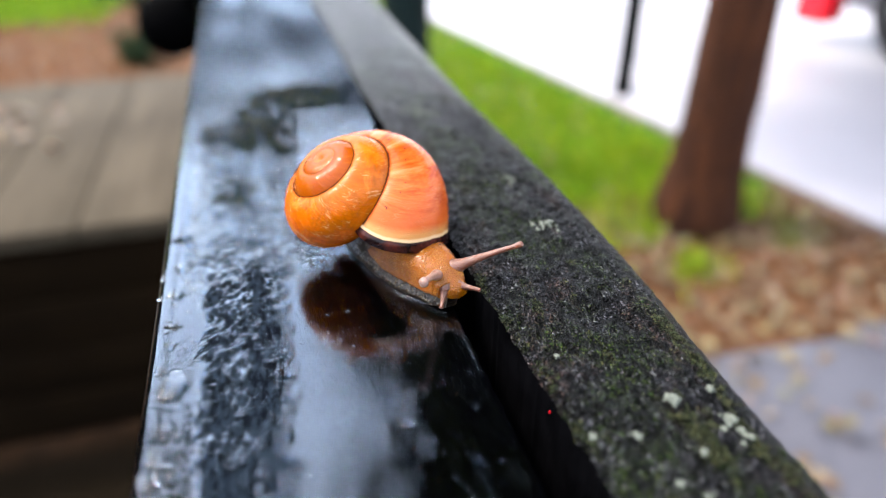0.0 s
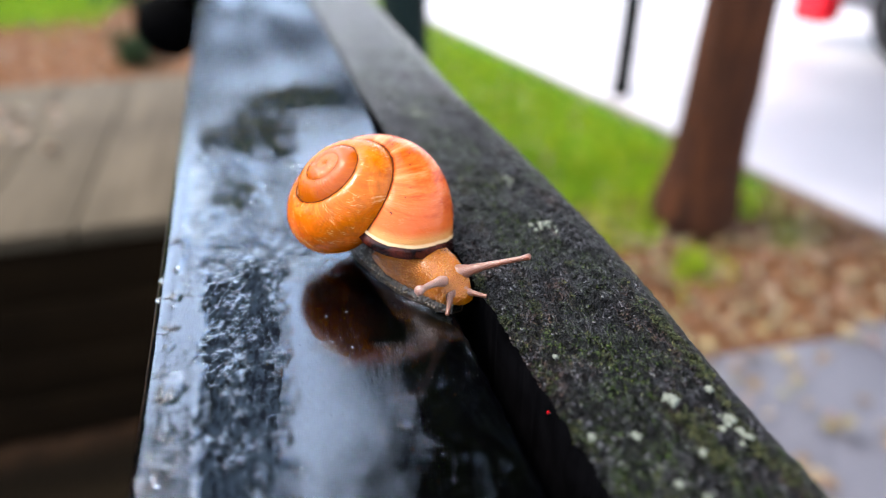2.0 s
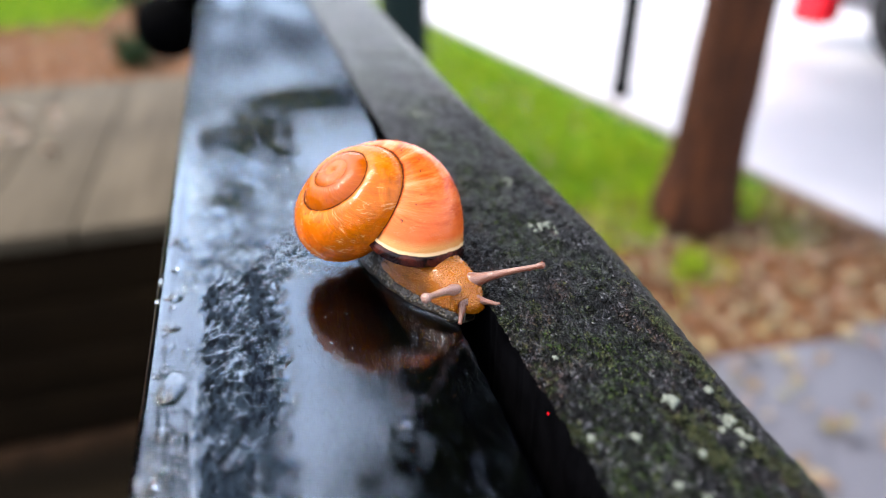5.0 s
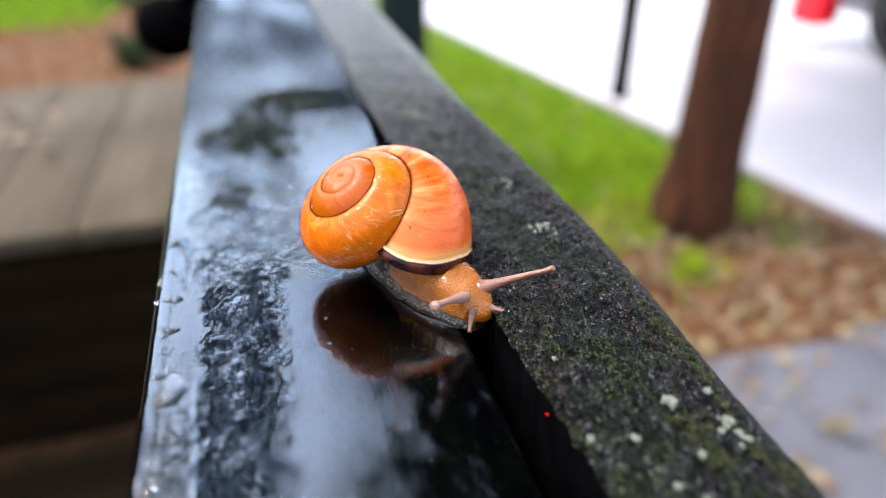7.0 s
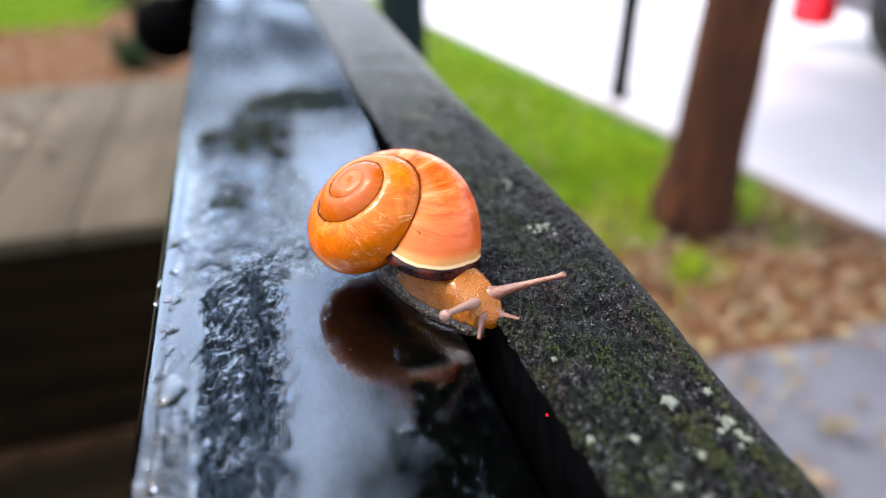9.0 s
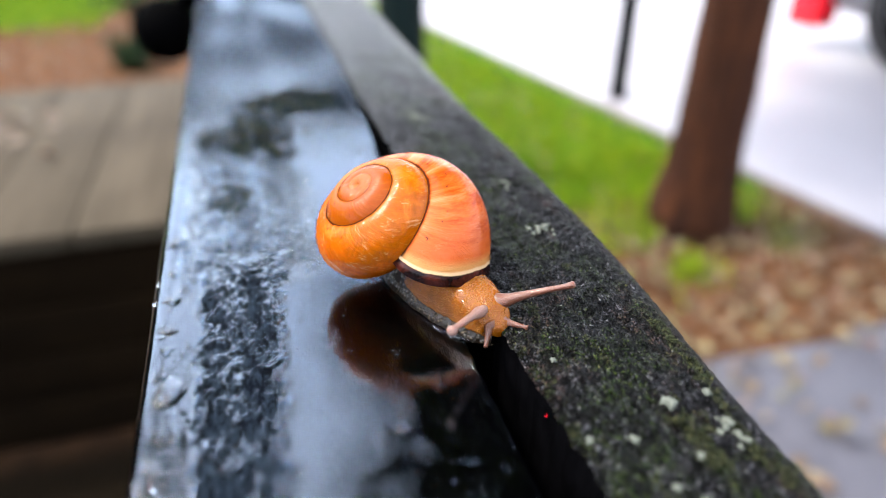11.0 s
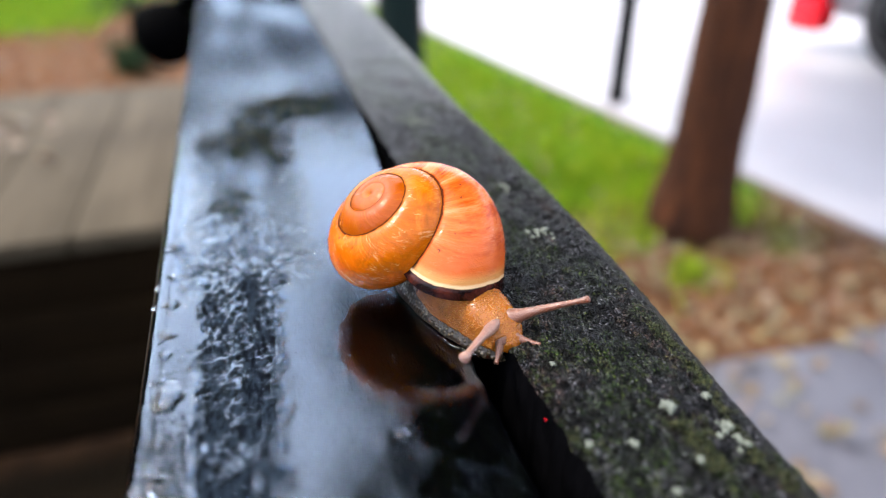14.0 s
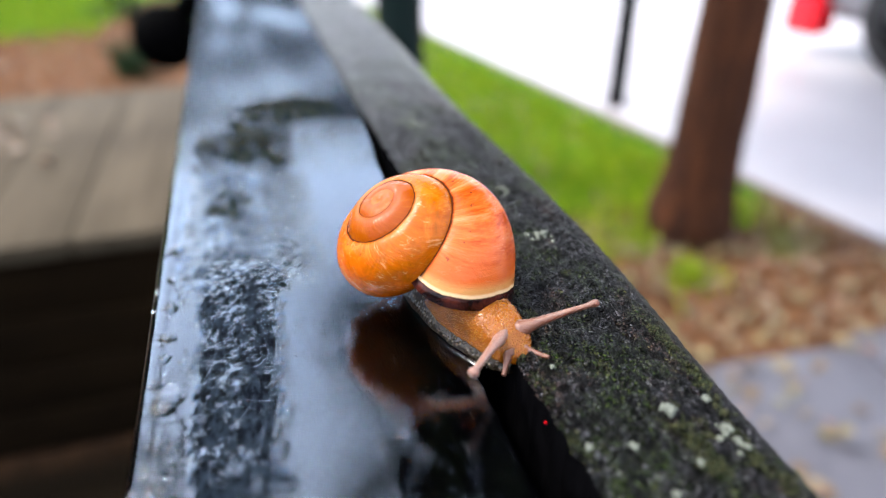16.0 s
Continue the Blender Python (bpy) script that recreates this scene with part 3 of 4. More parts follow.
def rail():
    r = thing("wooden_railing", (0.01, 0.5, 0), "old black wooden handrail, wet and mossy, with a raised outer board", "railing")
    o = Vector((0.01, 0.5, 0))
    ys = near_steps(0.012, 1.45, 0.00038, 1.0042)
    ys = [-0.9, -0.4, -0.1, -0.03] + ys

    def slab(name, xs, top, depth, mat, bent=False):
        n = len(xs)
        rows = []
        for y in ys:
            row = [Vector((x + (bow(x, y) if bent else closing(x, y)), y, TOP + (step(y) if bent else 0.0) + top(x, y))) - o for x in xs]
            rows.append(row + [row[-1] - Vector((0, 0, depth)), row[0] - Vector((0, 0, depth))])
        n += 2
        vs = [v for row in rows for v in row]
        fs = [(j * n + i, j * n + (i + 1) % n, (j + 1) * n + (i + 1) % n, (j + 1) * n + i) for j in range(len(rows) - 1) for i in range(n)]
        fs += [tuple(range(n))[::-1], tuple(range((len(rows) - 1) * n, len(rows) * n))]
        me = made(name, vs, fs, mat)
        me.materials.append(GAP_SHADE)
        if bent:
            at = me.attributes.new("wet", "FLOAT", "POINT")
            at.data.foreach_set("value", [g for y in ys for g in [smooth(0.10, 0.19, y + 0.03 * noise.noise(Vector((x * 120, y * 60, 5)))) for x in xs] + [0.0, 0.0]])
        else:
            at = me.attributes.new("grain", "FLOAT", "POINT")
            at.data.foreach_set("value", [g for y in ys for g in [roughness(x, y) for x in xs] + [0.0, 0.0]])
        # sides and underside take the colour that carries the gap's shade
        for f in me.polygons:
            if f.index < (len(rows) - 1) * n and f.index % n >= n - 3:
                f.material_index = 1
        me.set_sharp_from_angle(angle=radians(65))
        return me

    px = [EDGE_L + 0.0004 * i for i in range(int((GAP - EDGE_L) / 0.0004) + 1)]
    part("plank", slab("plank", px, plank_height, 0.034, PLANK), r, "wet black plank with a film of rain")
    bx = [RIDGE + 0.00033 * i for i in range(int((EDGE_R - RIDGE) / 0.00033) + 1)]
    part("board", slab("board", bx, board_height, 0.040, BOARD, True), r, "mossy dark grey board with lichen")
    for y in (-0.7, 1.25):
        part("post", box("post", (-0.03, y - 0.5 - 0.035, -0.03), (0.025, y - 0.5 + 0.035, TOP - 0.0345), DARK_TIMBER, 0.004), r)
    return r


def film():
    """The rain that lies on the plank: level in the trough, draped over the grain, broken where the grain stands out."""
    ys = near_steps(0.016, 0.42, 0.0004, 1.0055)
    xs = [EDGE_L + 0.00003 + 0.00036 * i for i in range(int((GAP - 0.0003 - EDGE_L) / 0.00036))]
    wet = [[wetness(x, y) for x in xs] for y in ys]
    rel = [max(roughness(x, y), glitter(x, y)) for y in ys for x in xs]

    def place(i, j):
        x, y = xs[i], ys[j]
        r = rel[j * len(xs) + i]
        level = plank_height(x, y) * (1 - smooth(-0.003, 0.001, x)) + 0.00006
        level += 0.00004 * r * noise.noise(Vector((x * 900, y * 700, 8)))
        return (x + closing(x, y), y, TOP + level)

    me = sheet("rain_film", len(xs), len(ys), place, WATER)
    at = me.attributes.new("wet_relief", "FLOAT", "POINT")
    at.data.foreach_set("value", rel)
    at = me.attributes.new("bare", "FLOAT", "POINT")
    at.data.foreach_set("value", [max(0.0, min(1.0, 0.5 - 0.7 * w)) for row in wet for w in row])
    at = me.attributes.new("thin", "FLOAT", "POINT")
    at.data.foreach_set("value", [max(0.0, min(1.0, smooth(0.105, 0.155, y) * (0.90 + 0.6 * noise.noise(Vector((x * 90, y * 22, 3)))))) for y in ys for x in xs])
    return tagged(new("rain_film", me), "thin clear film of rainwater on the black plank", "water", kind="stuff")


def drop_mesh(seed, long, tall):
    """A flattened, uneven water drop of unit width."""
    bm = bmesh.new()
    bmesh.ops.create_icosphere(bm, subdivisions=4, radius=0.5)
    for v in bm.verts:
        k = 1 + 0.45 * noise.noise(v.co * 2.2 + Vector((seed * 7.1, 0, 0)))
        v.co = Vector((v.co.x * k, v.co.y * k * long, max(-0.12, v.co.z) * tall * k))
    return from_bm("water_drop", bm, BEAD)


def drops():
    rng = random.Random(11)
    kinds = [drop_mesh(s, l, t) for s, l, t in ((1, 1.2, 0.55), (2, 1.7, 0.5), (3, 1.0, 0.6), (4, 2.2, 0.45), (5, 1.4, 0.5), (6, 1.1, 0.4))]
    spots = [(-0.0138, 0.0735, 0.0017), (-0.0140, 0.0672, 0.0013), (-0.0138, 0.0633, 0.0012), (-0.0133, 0.0565, 0.0019), (-0.0148, 0.0590, 0.0009), (-0.0136, 0.0500, 0.0017), (-0.0124, 0.0490, 0.0011),
             (-0.0143, 0.0465, 0.0012), (-0.0130, 0.0443, 0.0019), (-0.0150, 0.0440, 0.0010), (-0.0141, 0.0880, 0.0016), (-0.0142, 0.0800, 0.0009), (-0.0120, 0.0620, 0.0007), (-0.0118, 0.0560, 0.0006), (-0.0125, 0.0530, 0.0006)]
    for k in range(4):
        spots.append((EDGE_L + 0.0006 + rng.random() * 0.0008, 0.036 + 0.085 * rng.random() ** 1.2, rng.uniform(0.0003, 0.0007)))
    for k in range(30):
        spots.append((rng.uniform(-0.0150, -0.0105), 0.036 + 0.09 * rng.random(), rng.uniform(0.0002, 0.0006)))
    for k in range(28):
        spots.append((rng.uniform(-0.0010, 0.0065), rng.uniform(0.040, 0.09), rng.uniform(0.00015, 0.0004)))
    spots.append((0.0089, 0.0447, 0.0010))
    for k, (x, y, w) in enumerate(spots):
        ob = part("water_drop", kinds[k % 6], None, at=Matrix.Translation((x, y, TOP + plank_height(x, y) * (1 - smooth(-0.003, 0.001, x)) + 0.00006)) @ Matrix.Rotation(rng.uniform(-0.9, 0.9), 4, "Z") @ Matrix.Diagonal((1.25 * w, 1.25 * w, 1.35 * w, 1)))
        tagged(ob, "clear bead of rain on the wet black plank", "water drop", "rain beads on the plank")


def bits():
    """Specks that float on the film, and a red seed in the gap's edge."""
    rng = random.Random(21)
    vs, fs = [], []
    for k in range(70):
        x, y = rng.uniform(-0.001, 0.017), 0.036 + 0.07 * rng.random()
        a, r = rng.uniform(0, 6.28), rng.uniform(0.00006, 0.00022)
        c, s = math.cos(a), math.sin(a)
        b = len(vs)
        for u, v, z in ((-1.6, -0.3, 0), (-0.2, -0.7, 0), (1.4, -0.2, 0), (0.5, 0.6, 0), (-0.9, 0.4, 0), (0.1, 0.0, 0.6)):
            vs.append((x + r * (u * c - v * s), y + r * (u * s + v * c), TOP + 0.00001 + r * z))
        fs += [(b + i, b + (i + 1) % 5, b + 5) for i in range(5)]
    tagged(new("grit", made("grit", vs, fs, DARK_TIMBER, False)), "tiny dark specks of dirt on the wet plank", "dirt", kind="stuff")
    seed = lathe("seed", [(0.00001, -0.0004), (0.0002, -0.0003), (0.00028, 0.0), (0.0002, 0.0003), (0.00001, 0.0004)], TAIL, 12)
    ob = part("seed", seed, None, at=Matrix.Translation((RIDGE + 0.0004, 0.0412, TOP + 0.0014)) @ Matrix.Rotation(1.4, 4, "X") @ Matrix.Diagonal((0.28, 0.28, 0.28, 1)))
    tagged(ob, "tiny red seed on the edge of the plank", "seed")


def lichens():
    """Pale crusts on the outer board: lone flecks, and crusts broken into many flecks."""
    rng = random.Random(3)
    spots = [(0.0332, 0.0378, 0.0013, 1), (0.0240, 0.0359, 0.0008, 1), (0.0279, 0.0349, 0.0008, 1), (0.0374, 0.0380, 0.0007, 1), (0.0370, 0.0349, 0.0014, 7), (0.0368, 0.0330, 0.0020, 12), (0.0322, 0.0314, 0.0007, 1),
             (0.0286, 0.0293, 0.0007, 1), (0.0304, 0.0278, 0.0009, 1), (0.0254, 0.0467, 0.0005, 1), (0.0346, 0.0724, 0.0044, 18), (0.0360, 0.0877, 0.0034, 12), (0.0303, 0.1236, 0.0070, 26)]
    n = 20
    for k, (x, y, w, flecks) in enumerate(spots):
        vs, fs = [], []
        for f in range(flecks):
            a, far = rng.uniform(0, 6.28), w * 0.5 * rng.random() if flecks > 1 else 0.0
            fx, fy, fw = far * math.cos(a), 1.5 * far * math.sin(a), w if flecks == 1 else rng.uniform(0.0002, 0.0006) * (1 + 60 * w)
            up = board_height(x + fx - bow(x, y), y + fy) - board_height(x - bow(x, y), y)
            b = len(vs)
            for ring, hgt in ((1.0, -0.35), (0.93, 0.04), (0.6, 0.10), (0.25, 0.08)):
                for i in range(n):
                    a = 2 * math.pi * i / n
                    r = fw * 0.5 * ring * (1 + 1.1 * noise.noise(Vector((math.cos(a) * 2.6, math.sin(a) * 2.2, k * 3.3 + f * 1.7))) + 0.4 * noise.noise(Vector((math.cos(a) * 5, math.sin(a) * 5, k + f))))
                    vs.append((fx + r * math.cos(a), fy + r * math.sin(a) * 1.15, up + fw * hgt * (1 + 0.5 * noise.noise(Vector((a, ring * 5, k))))))
            fs += [(b + q * n + i, b + q * n + (i + 1) % n, b + (q + 1) * n + (i + 1) % n, b + (q + 1) * n + i) for q in range(3) for i in range(n)] + [tuple(range(b + 3 * n, b + 4 * n))]
        ob = part("lichen", made("lichen", vs, fs, LICHEN), None, at=(x, y, TOP + step(y) + board_height(x - bow(x, y), y) + 0.0002))
        tagged(ob, "pale grey-green crust of lichen on the mossy board", "lichen", "lichens on the board")


def moss():
    """Tiny upright leaflets in streaks along the board."""
    rng = random.Random(8)
    vs, fs = [], []
    tries = 0
    while len(fs) < 9000 and tries < 160000:
        tries += 1
        x, y = RIDGE + (EDGE_R - RIDGE) * rng.random(), 0.024 + 0.040 * rng.random()
        d = noise.noise(Vector((x * 330, y * 130, 1))) + 0.5 * noise.noise(Vector((x * 900, y * 600, 4)))
        band = math.exp(-((x - 0.0368) / 0.0016) ** 2) * smooth(0.062, 0.04, y) * 0.75 + math.exp(-((x - 0.0315) / 0.0022) ** 2) * 0.30 + math.exp(-((x - 0.0223) / 0.0007) ** 2) * 0.45
        if d + band < 0.38 + 0.85 * rng.random():
            continue
        p = Vector((x + bow(x, y), y, TOP + STEP + board_height(x, y) - 0.00005))
        a, ln = rng.uniform(0, 6.28), rng.uniform(0.00015, 0.00038)
        lean = Vector((math.cos(a), math.sin(a), rng.uniform(0.5, 1.6))).normalized()
        s = lean.orthogonal().normalized() * rng.uniform(0.00005, 0.00011)
        b = len(vs)
        vs += [p - s, p + s, p + lean * ln * 0.6 + s * 0.9, p + lean * ln, p + lean * ln * 0.6 - s * 0.9]
        fs.append((b, b + 1, b + 2, b + 3, b + 4))
    tagged(new("moss", made("moss", vs, fs, MOSS)), "short green moss in streaks on the board", "moss", kind="stuff")


def fibres():
    """Matted moss and loose wood fibres in the worn patches of the plank."""
    rng = random.Random(17)
    vs, fs = [], []
    while len(fs) < 1500:
        x, y = rng.uniform(-0.013, 0.017), rng.uniform(0.090, 0.158)
        if roughness(x, y) < 0.6 + 0.4 * rng.random():
            continue
        p = Vector((x, y, TOP + plank_height(x, y) - 0.00005))
        a, ln = rng.gauss(0.9, 0.8), rng.uniform(0.0008, 0.0026)
        lean = Vector((math.cos(a), math.sin(a), rng.uniform(0.05, 0.45))).normalized()
        w = lean.cross(Vector((0, 0, 1))).normalized() * rng.uniform(0.00004, 0.00010)
        b = len(vs)
        vs += [p - w, p + w, p + lean * ln * 0.6 + w * 0.9, p + lean * ln + Vector((0, 0, -0.0001)), p + lean * ln * 0.6 - w * 0.9]
        fs.append((b, b + 1, b + 2, b + 3, b + 4))
    tagged(new("moss_mat", made("moss_mat", vs, fs, MAT)), "matted green moss and pale fibres on the worn plank", "moss", kind="stuff")


# ---- the snail ----
PIV = Vector((0.01336, 0.06746, 0))
WHORL, TALL, FAT, FLAT, SLANT, DROP, DOME = 1.59651, 2.07019, 1.6951, 0.7981, 0.58389, 0.39243, 1.66965
SHELL_SIZE = 0.0046282
SHELL_AT = Vector((0.00806594, 0.07140954, 0.01460204))
SHELL_TURN = Matrix(((0.3939067, 0.77676737, -0.49139594), (-0.91708251, 0.36798049, -0.15346016), (0.06162127, 0.51109961, 0.85730975)))


def shell_point(t, p, grow=1.0):
    s = WHORL ** (t / (2 * math.pi))
    r = max(0.06 * s, s + FAT * s * math.cos(p) * grow)
    z = -TALL * s ** DOME - DROP * math.exp(t / 0.5) + FAT * FLAT * s * math.sin(p) * grow
    th = t + SLANT * math.sin(p)
    return SHELL_TURN @ (Vector((r * math.cos(-th), r * math.sin(-th), z)) * SHELL_SIZE) + SHELL_AT - PIV


def seam_angle(t):
    """Where round the section the whorl leaves the one before it."""
    s = WHORL ** (t / (2 * math.pi))
    s2 = s / WHORL
    zc, z2 = -TALL * s ** DOME - DROP * math.exp(t / 0.5), -TALL * s2 ** DOME - DROP * math.exp((t - 2 * math.pi) / 0.5)
    for k in range(181):
        p = radians(k)
        r, z = s + FAT * s * math.cos(p), zc + FAT * FLAT * s * math.sin(p)
        if ((r - s2) / (FAT * s2)) ** 2 + ((z - z2) / (FAT * FLAT * s2)) ** 2 < 1:
            return p
    return math.pi


def shell_mesh():
    turns, n, m = 5.2, 420, 128
    ts = [-turns * 2 * math.pi * (1 - (k / (n - 1))) for k in range(n)]
    vs, fs, uv, seam = [], [], [], []
    for k, t in enumerate(ts):
        sp = seam_angle(t)
        s = WHORL ** (t / (2 * math.pi))
        for i in range(m):
            p = 2 * math.pi * i / m - math.pi
            rib = 1 + 0.0035 * noise.noise(Vector((t * 9, p * 0.6, 0))) + 0.002 * noise.noise(Vector((t * 26, p * 0.8, 4)))
            if t > -0.11:
                rib += 0.040 * ((t + 0.11) / 0.11) ** 2
            rib -= 0.042 * math.exp(-((p - sp) / 0.21) ** 2) * smooth(-21, -16, t)
            vs.append(shell_point(t, p, rib))
            uv.append((1 + t / (turns * 2 * math.pi), p / (2 * math.pi)))
            seam.append(max(0.0, 1 - abs(p - sp + 0.03) / 0.16))
    for k in range(n - 1):
        for i in range(m):
            j = (i + 1) % m
            fs.append((k * m + i, k * m + j, (k + 1) * m + j, (k + 1) * m + i))
    # the lip turns inward: a thin wall inside the mouth
    base = len(vs)
    for d, g in ((0.0, 0.93), (-0.25, 0.90), (-0.6, 0.86)):
        for i in range(m):
            p = 2 * math.pi * i / m - math.pi
            vs.append(shell_point(d, p, g))
            uv.append((1.0, p / (2 * math.pi)))
            seam.append(0.0)
    rings = [(n - 1) * m, base, base + m, base + 2 * m]
    for a, b in zip(rings, rings[1:]):
        for i in range(m):
            j = (i + 1) % m
            fs.append((a + i, a + j, b + j, b + i))
    me = made("shell", vs, fs, SHELL)
    lay = me.uv_layers.new(name="growth")
    for lp in me.loops:
        lay.data[lp.index].uv = uv[lp.vertex_index]
    at = me.attributes.new("seam", "FLOAT", "POINT")
    at.data.foreach_set("value", seam)
    bm = bmesh.new()
    bm.from_mesh(me)
    bmesh.ops.recalc_face_normals(bm, faces=bm.faces[:])
    bm.to_mesh(me)
    bm.free()
    return me


def body_mesh():
    """Neck and head: a flat-soled trunk that rises to a blunt head."""
    spine = [((0.0150, 0.0730), 0.0020, 0.0014, 0.0040), ((0.0158, 0.0695), 0.0010, 0.0032, 0.0056), ((0.0170, 0.0662), 0.0007, 0.0035, 0.0062),
             ((0.0184, 0.0635), 0.0006, 0.0034, 0.0062), ((0.0194, 0.0611), 0.0009, 0.0030, 0.0060), ((0.0201, 0.0594), 0.0011, 0.0027, 0.0055),
             ((0.0206, 0.0580), 0.0013, 0.0022, 0.0047), ((0.0208, 0.0570), 0.0013, 0.0017, 0.0037), ((0.0207, 0.0564), 0.0016, 0.0008, 0.0028)]
    pts = []
    for k in range(len(spine) - 1):
        for f in range(5):
            u = f / 5
            pts.append(tuple(a * (1 - u) + b * u for a, b in zip((*spine[k][0], *spine[k][1:]), (*spine[k + 1][0], *spine[k + 1][1:]))))
    pts.append((*spine[-1][0], *spine[-1][1:]))
    m, vs, fs = 32, [], []
    for k, (x, y, lo, w, hi) in enumerate(pts):
        a, b = pts[max(0, k - 1)], pts[min(len(pts) - 1, k + 1)]
        d = Vector((b[0] - a[0], b[1] - a[1], 0)).normalized()
        s = Vector((d.y, -d.x, 0))
        for i in range(m):
            p = 2 * math.pi * i / m
            c, q = math.cos(p), math.sin(p)
            wide = w * (1.0 + (0.18 if q < -0.3 else 0)) * (abs(c) ** 0.8) * (1 if c > 0 else -1)
            z = (lo + hi) / 2 + (hi - lo) / 2 * (abs(q) ** 0.85) * (1 if q > 0 else -1)
            v = Vector((x, y, z)) + s * wide
            v += Vector((1, 1, 1)) * 0.00012 * noise.noise(v * 1500)
            vs.append(v - PIV)
    for k in range(len(pts) - 1):
        for i in range(m):
            j = (i + 1) % m
            fs.append((k * m + i, k * m + j, (k + 1) * m + j, (k + 1) * m + i))
    fs += [tuple(range(m)), tuple(range((len(pts) - 1) * m, len(pts) * m))[::-1]]
    me = made("body", vs, fs, FLESH)
    bm = bmesh.new()
    bm.from_mesh(me)
    bmesh.ops.recalc_face_normals(bm, faces=bm.faces[:])
    bm.to_mesh(me)
    bm.free()
    return me


def foot_mesh():
    """The pebbled grey skirt of the foot that spreads on the plank; its rear fills in the shade under the shell."""
    line = [((0.0110, 0.0830), 0.0006), ((0.0124, 0.0775), 0.0026), ((0.0140, 0.0725), 0.0034), ((0.0160, 0.0680), 0.0037), ((0.0176, 0.0642), 0.0035), ((0.0190, 0.0611), 0.0028), ((0.0202, 0.0583), 0.0020), ((0.0206, 0.0568), 0.0007)]
    m, vs, fs = 20, [], []
    rows = []
    for k in range(len(line) - 1):
        for f in range(6):
            u = f / 6
            rows.append(tuple(a * (1 - u) + b * u for a, b in zip((*line[k][0], line[k][1]), (*line[k + 1][0], line[k + 1][1]))))
    rows.append((*line[-1][0], line[-1][1]))
    for k, (x, y, w) in enumerate(rows):
        a, b = rows[max(0, k - 1)], rows[min(len(rows) - 1, k + 1)]
        d = Vector((b[0] - a[0], b[1] - a[1], 0)).normalized()
        s = Vector((d.y, -d.x, 0))
        for i in range(m + 1):
            c = -1 + 2 * i / m
            # rear stands taller, as dark filler for the shade under the shell
            v = Vector((x, y, 0.0003 + (0.0022 + 0.0022 * smooth(0.066, 0.072, y)) * (1 - abs(c) ** 2.2))) + s * w * c * (1 + 0.05 * noise.noise(Vector((y * 900, c, 0))))
            v.z += 0.00015 * noise.noise(v * 1800)
            vs.append(v - PIV)
    n = m + 1
    for k in range(len(rows) - 1):
        for i in range(m):
            fs.append((k * n + i, k * n + i + 1, (k + 1) * n + i + 1, (k + 1) * n + i))
        fs.append((k * n, (k + 1) * n, (k + 1) * n + m, k * n + m))
    me = made("foot", vs, fs, SOLE)
    return me


def horn_mesh(length, r0, r1, knob, mat, root=1.9):
    zs = [(-0.0010, r0 * root * 1.4), (0.0, r0 * root), (length * 0.1, r0 * 1.35), (length * 0.3, r0 * 0.95), (length * 0.6, r1 * 1.15), (length * 0.85, r1), (length * 0.92, knob * 0.9), (length * 0.965, knob), (length * 0.99, knob * 0.75), (length, knob * 0.2)]
    pts = [(0.00012 * math.sin(z * 500), 0, z) for z, _ in zs]
    return tube("tentacle", pts, [r for _, r in zs], mat, 14, wobble=0.05)


SNAIL_ROWS = ((0, -0.00201, 0.00488, -1.2), (1, -0.00183, 0.00420, -1.1), (2, -0.00155, 0.00354, -0.9), (3, -0.00131, 0.00275, -0.8), (4, -0.00095, 0.00219, -0.6), (6.5, -0.00022, 0.00044, 0),
              (7, 0, 0, 0), (8, 0.00043, -0.00075, 0), (9, 0.00082, -0.00131, -0.5), (11.5, 0.00184, -0.00288, -2.8), (12.5, 0.00221, -0.00355, -3.4), (13.5, 0.00244, -0.00441, -4.5), (14.5, 0.00289, -0.00490, -5.6),
              (15, 0.00296, -0.00529, -6.0), (15.5, 0.00316, -0.00567, -6.4), (16, 0.00338, -0.00607, -7.0))
L_BASE, R_BASE = Vector((0.0192, 0.0579, 0.0044)) - PIV, Vector((0.0220, 0.0591, 0.0044)) - PIV
L_TIPS = ((0, 0.01376, 0.05657, 0.0080), (3.5, 0.01321, 0.0552, 0.0075), (7.5, 0.01448, 0.05269, 0.0076), (12.5, 0.01584, 0.04877, 0.0060), (16, 0.01645, 0.0458, 0.0053))
R_TIPS = ((0, 0.02713, 0.06128, 0.0080), (3.5, 0.02798, 0.05775, 0.0075), (7.5, 0.0297, 0.05579, 0.0078), (12.5, 0.03053, 0.0514, 0.0078), (16, 0.03156, 0.04956, 0.0082))


def snail_pose(t):
    for (t0, *a), (t1, *b) in zip(SNAIL_ROWS, SNAIL_ROWS[1:]):
        if t0 <= t <= t1:
            u = (t - t0) / (t1 - t0)
            x, y, r = (p * (1 - u) + q * u for p, q in zip(a, b))
            return pose(PIV.x + x, PIV.y + y, TOP, 0, 0, r)


def aimed(base, tip):
    return Matrix.Translation(base) @ (tip - base).to_track_quat("Z", "X").to_matrix().to_4x4()


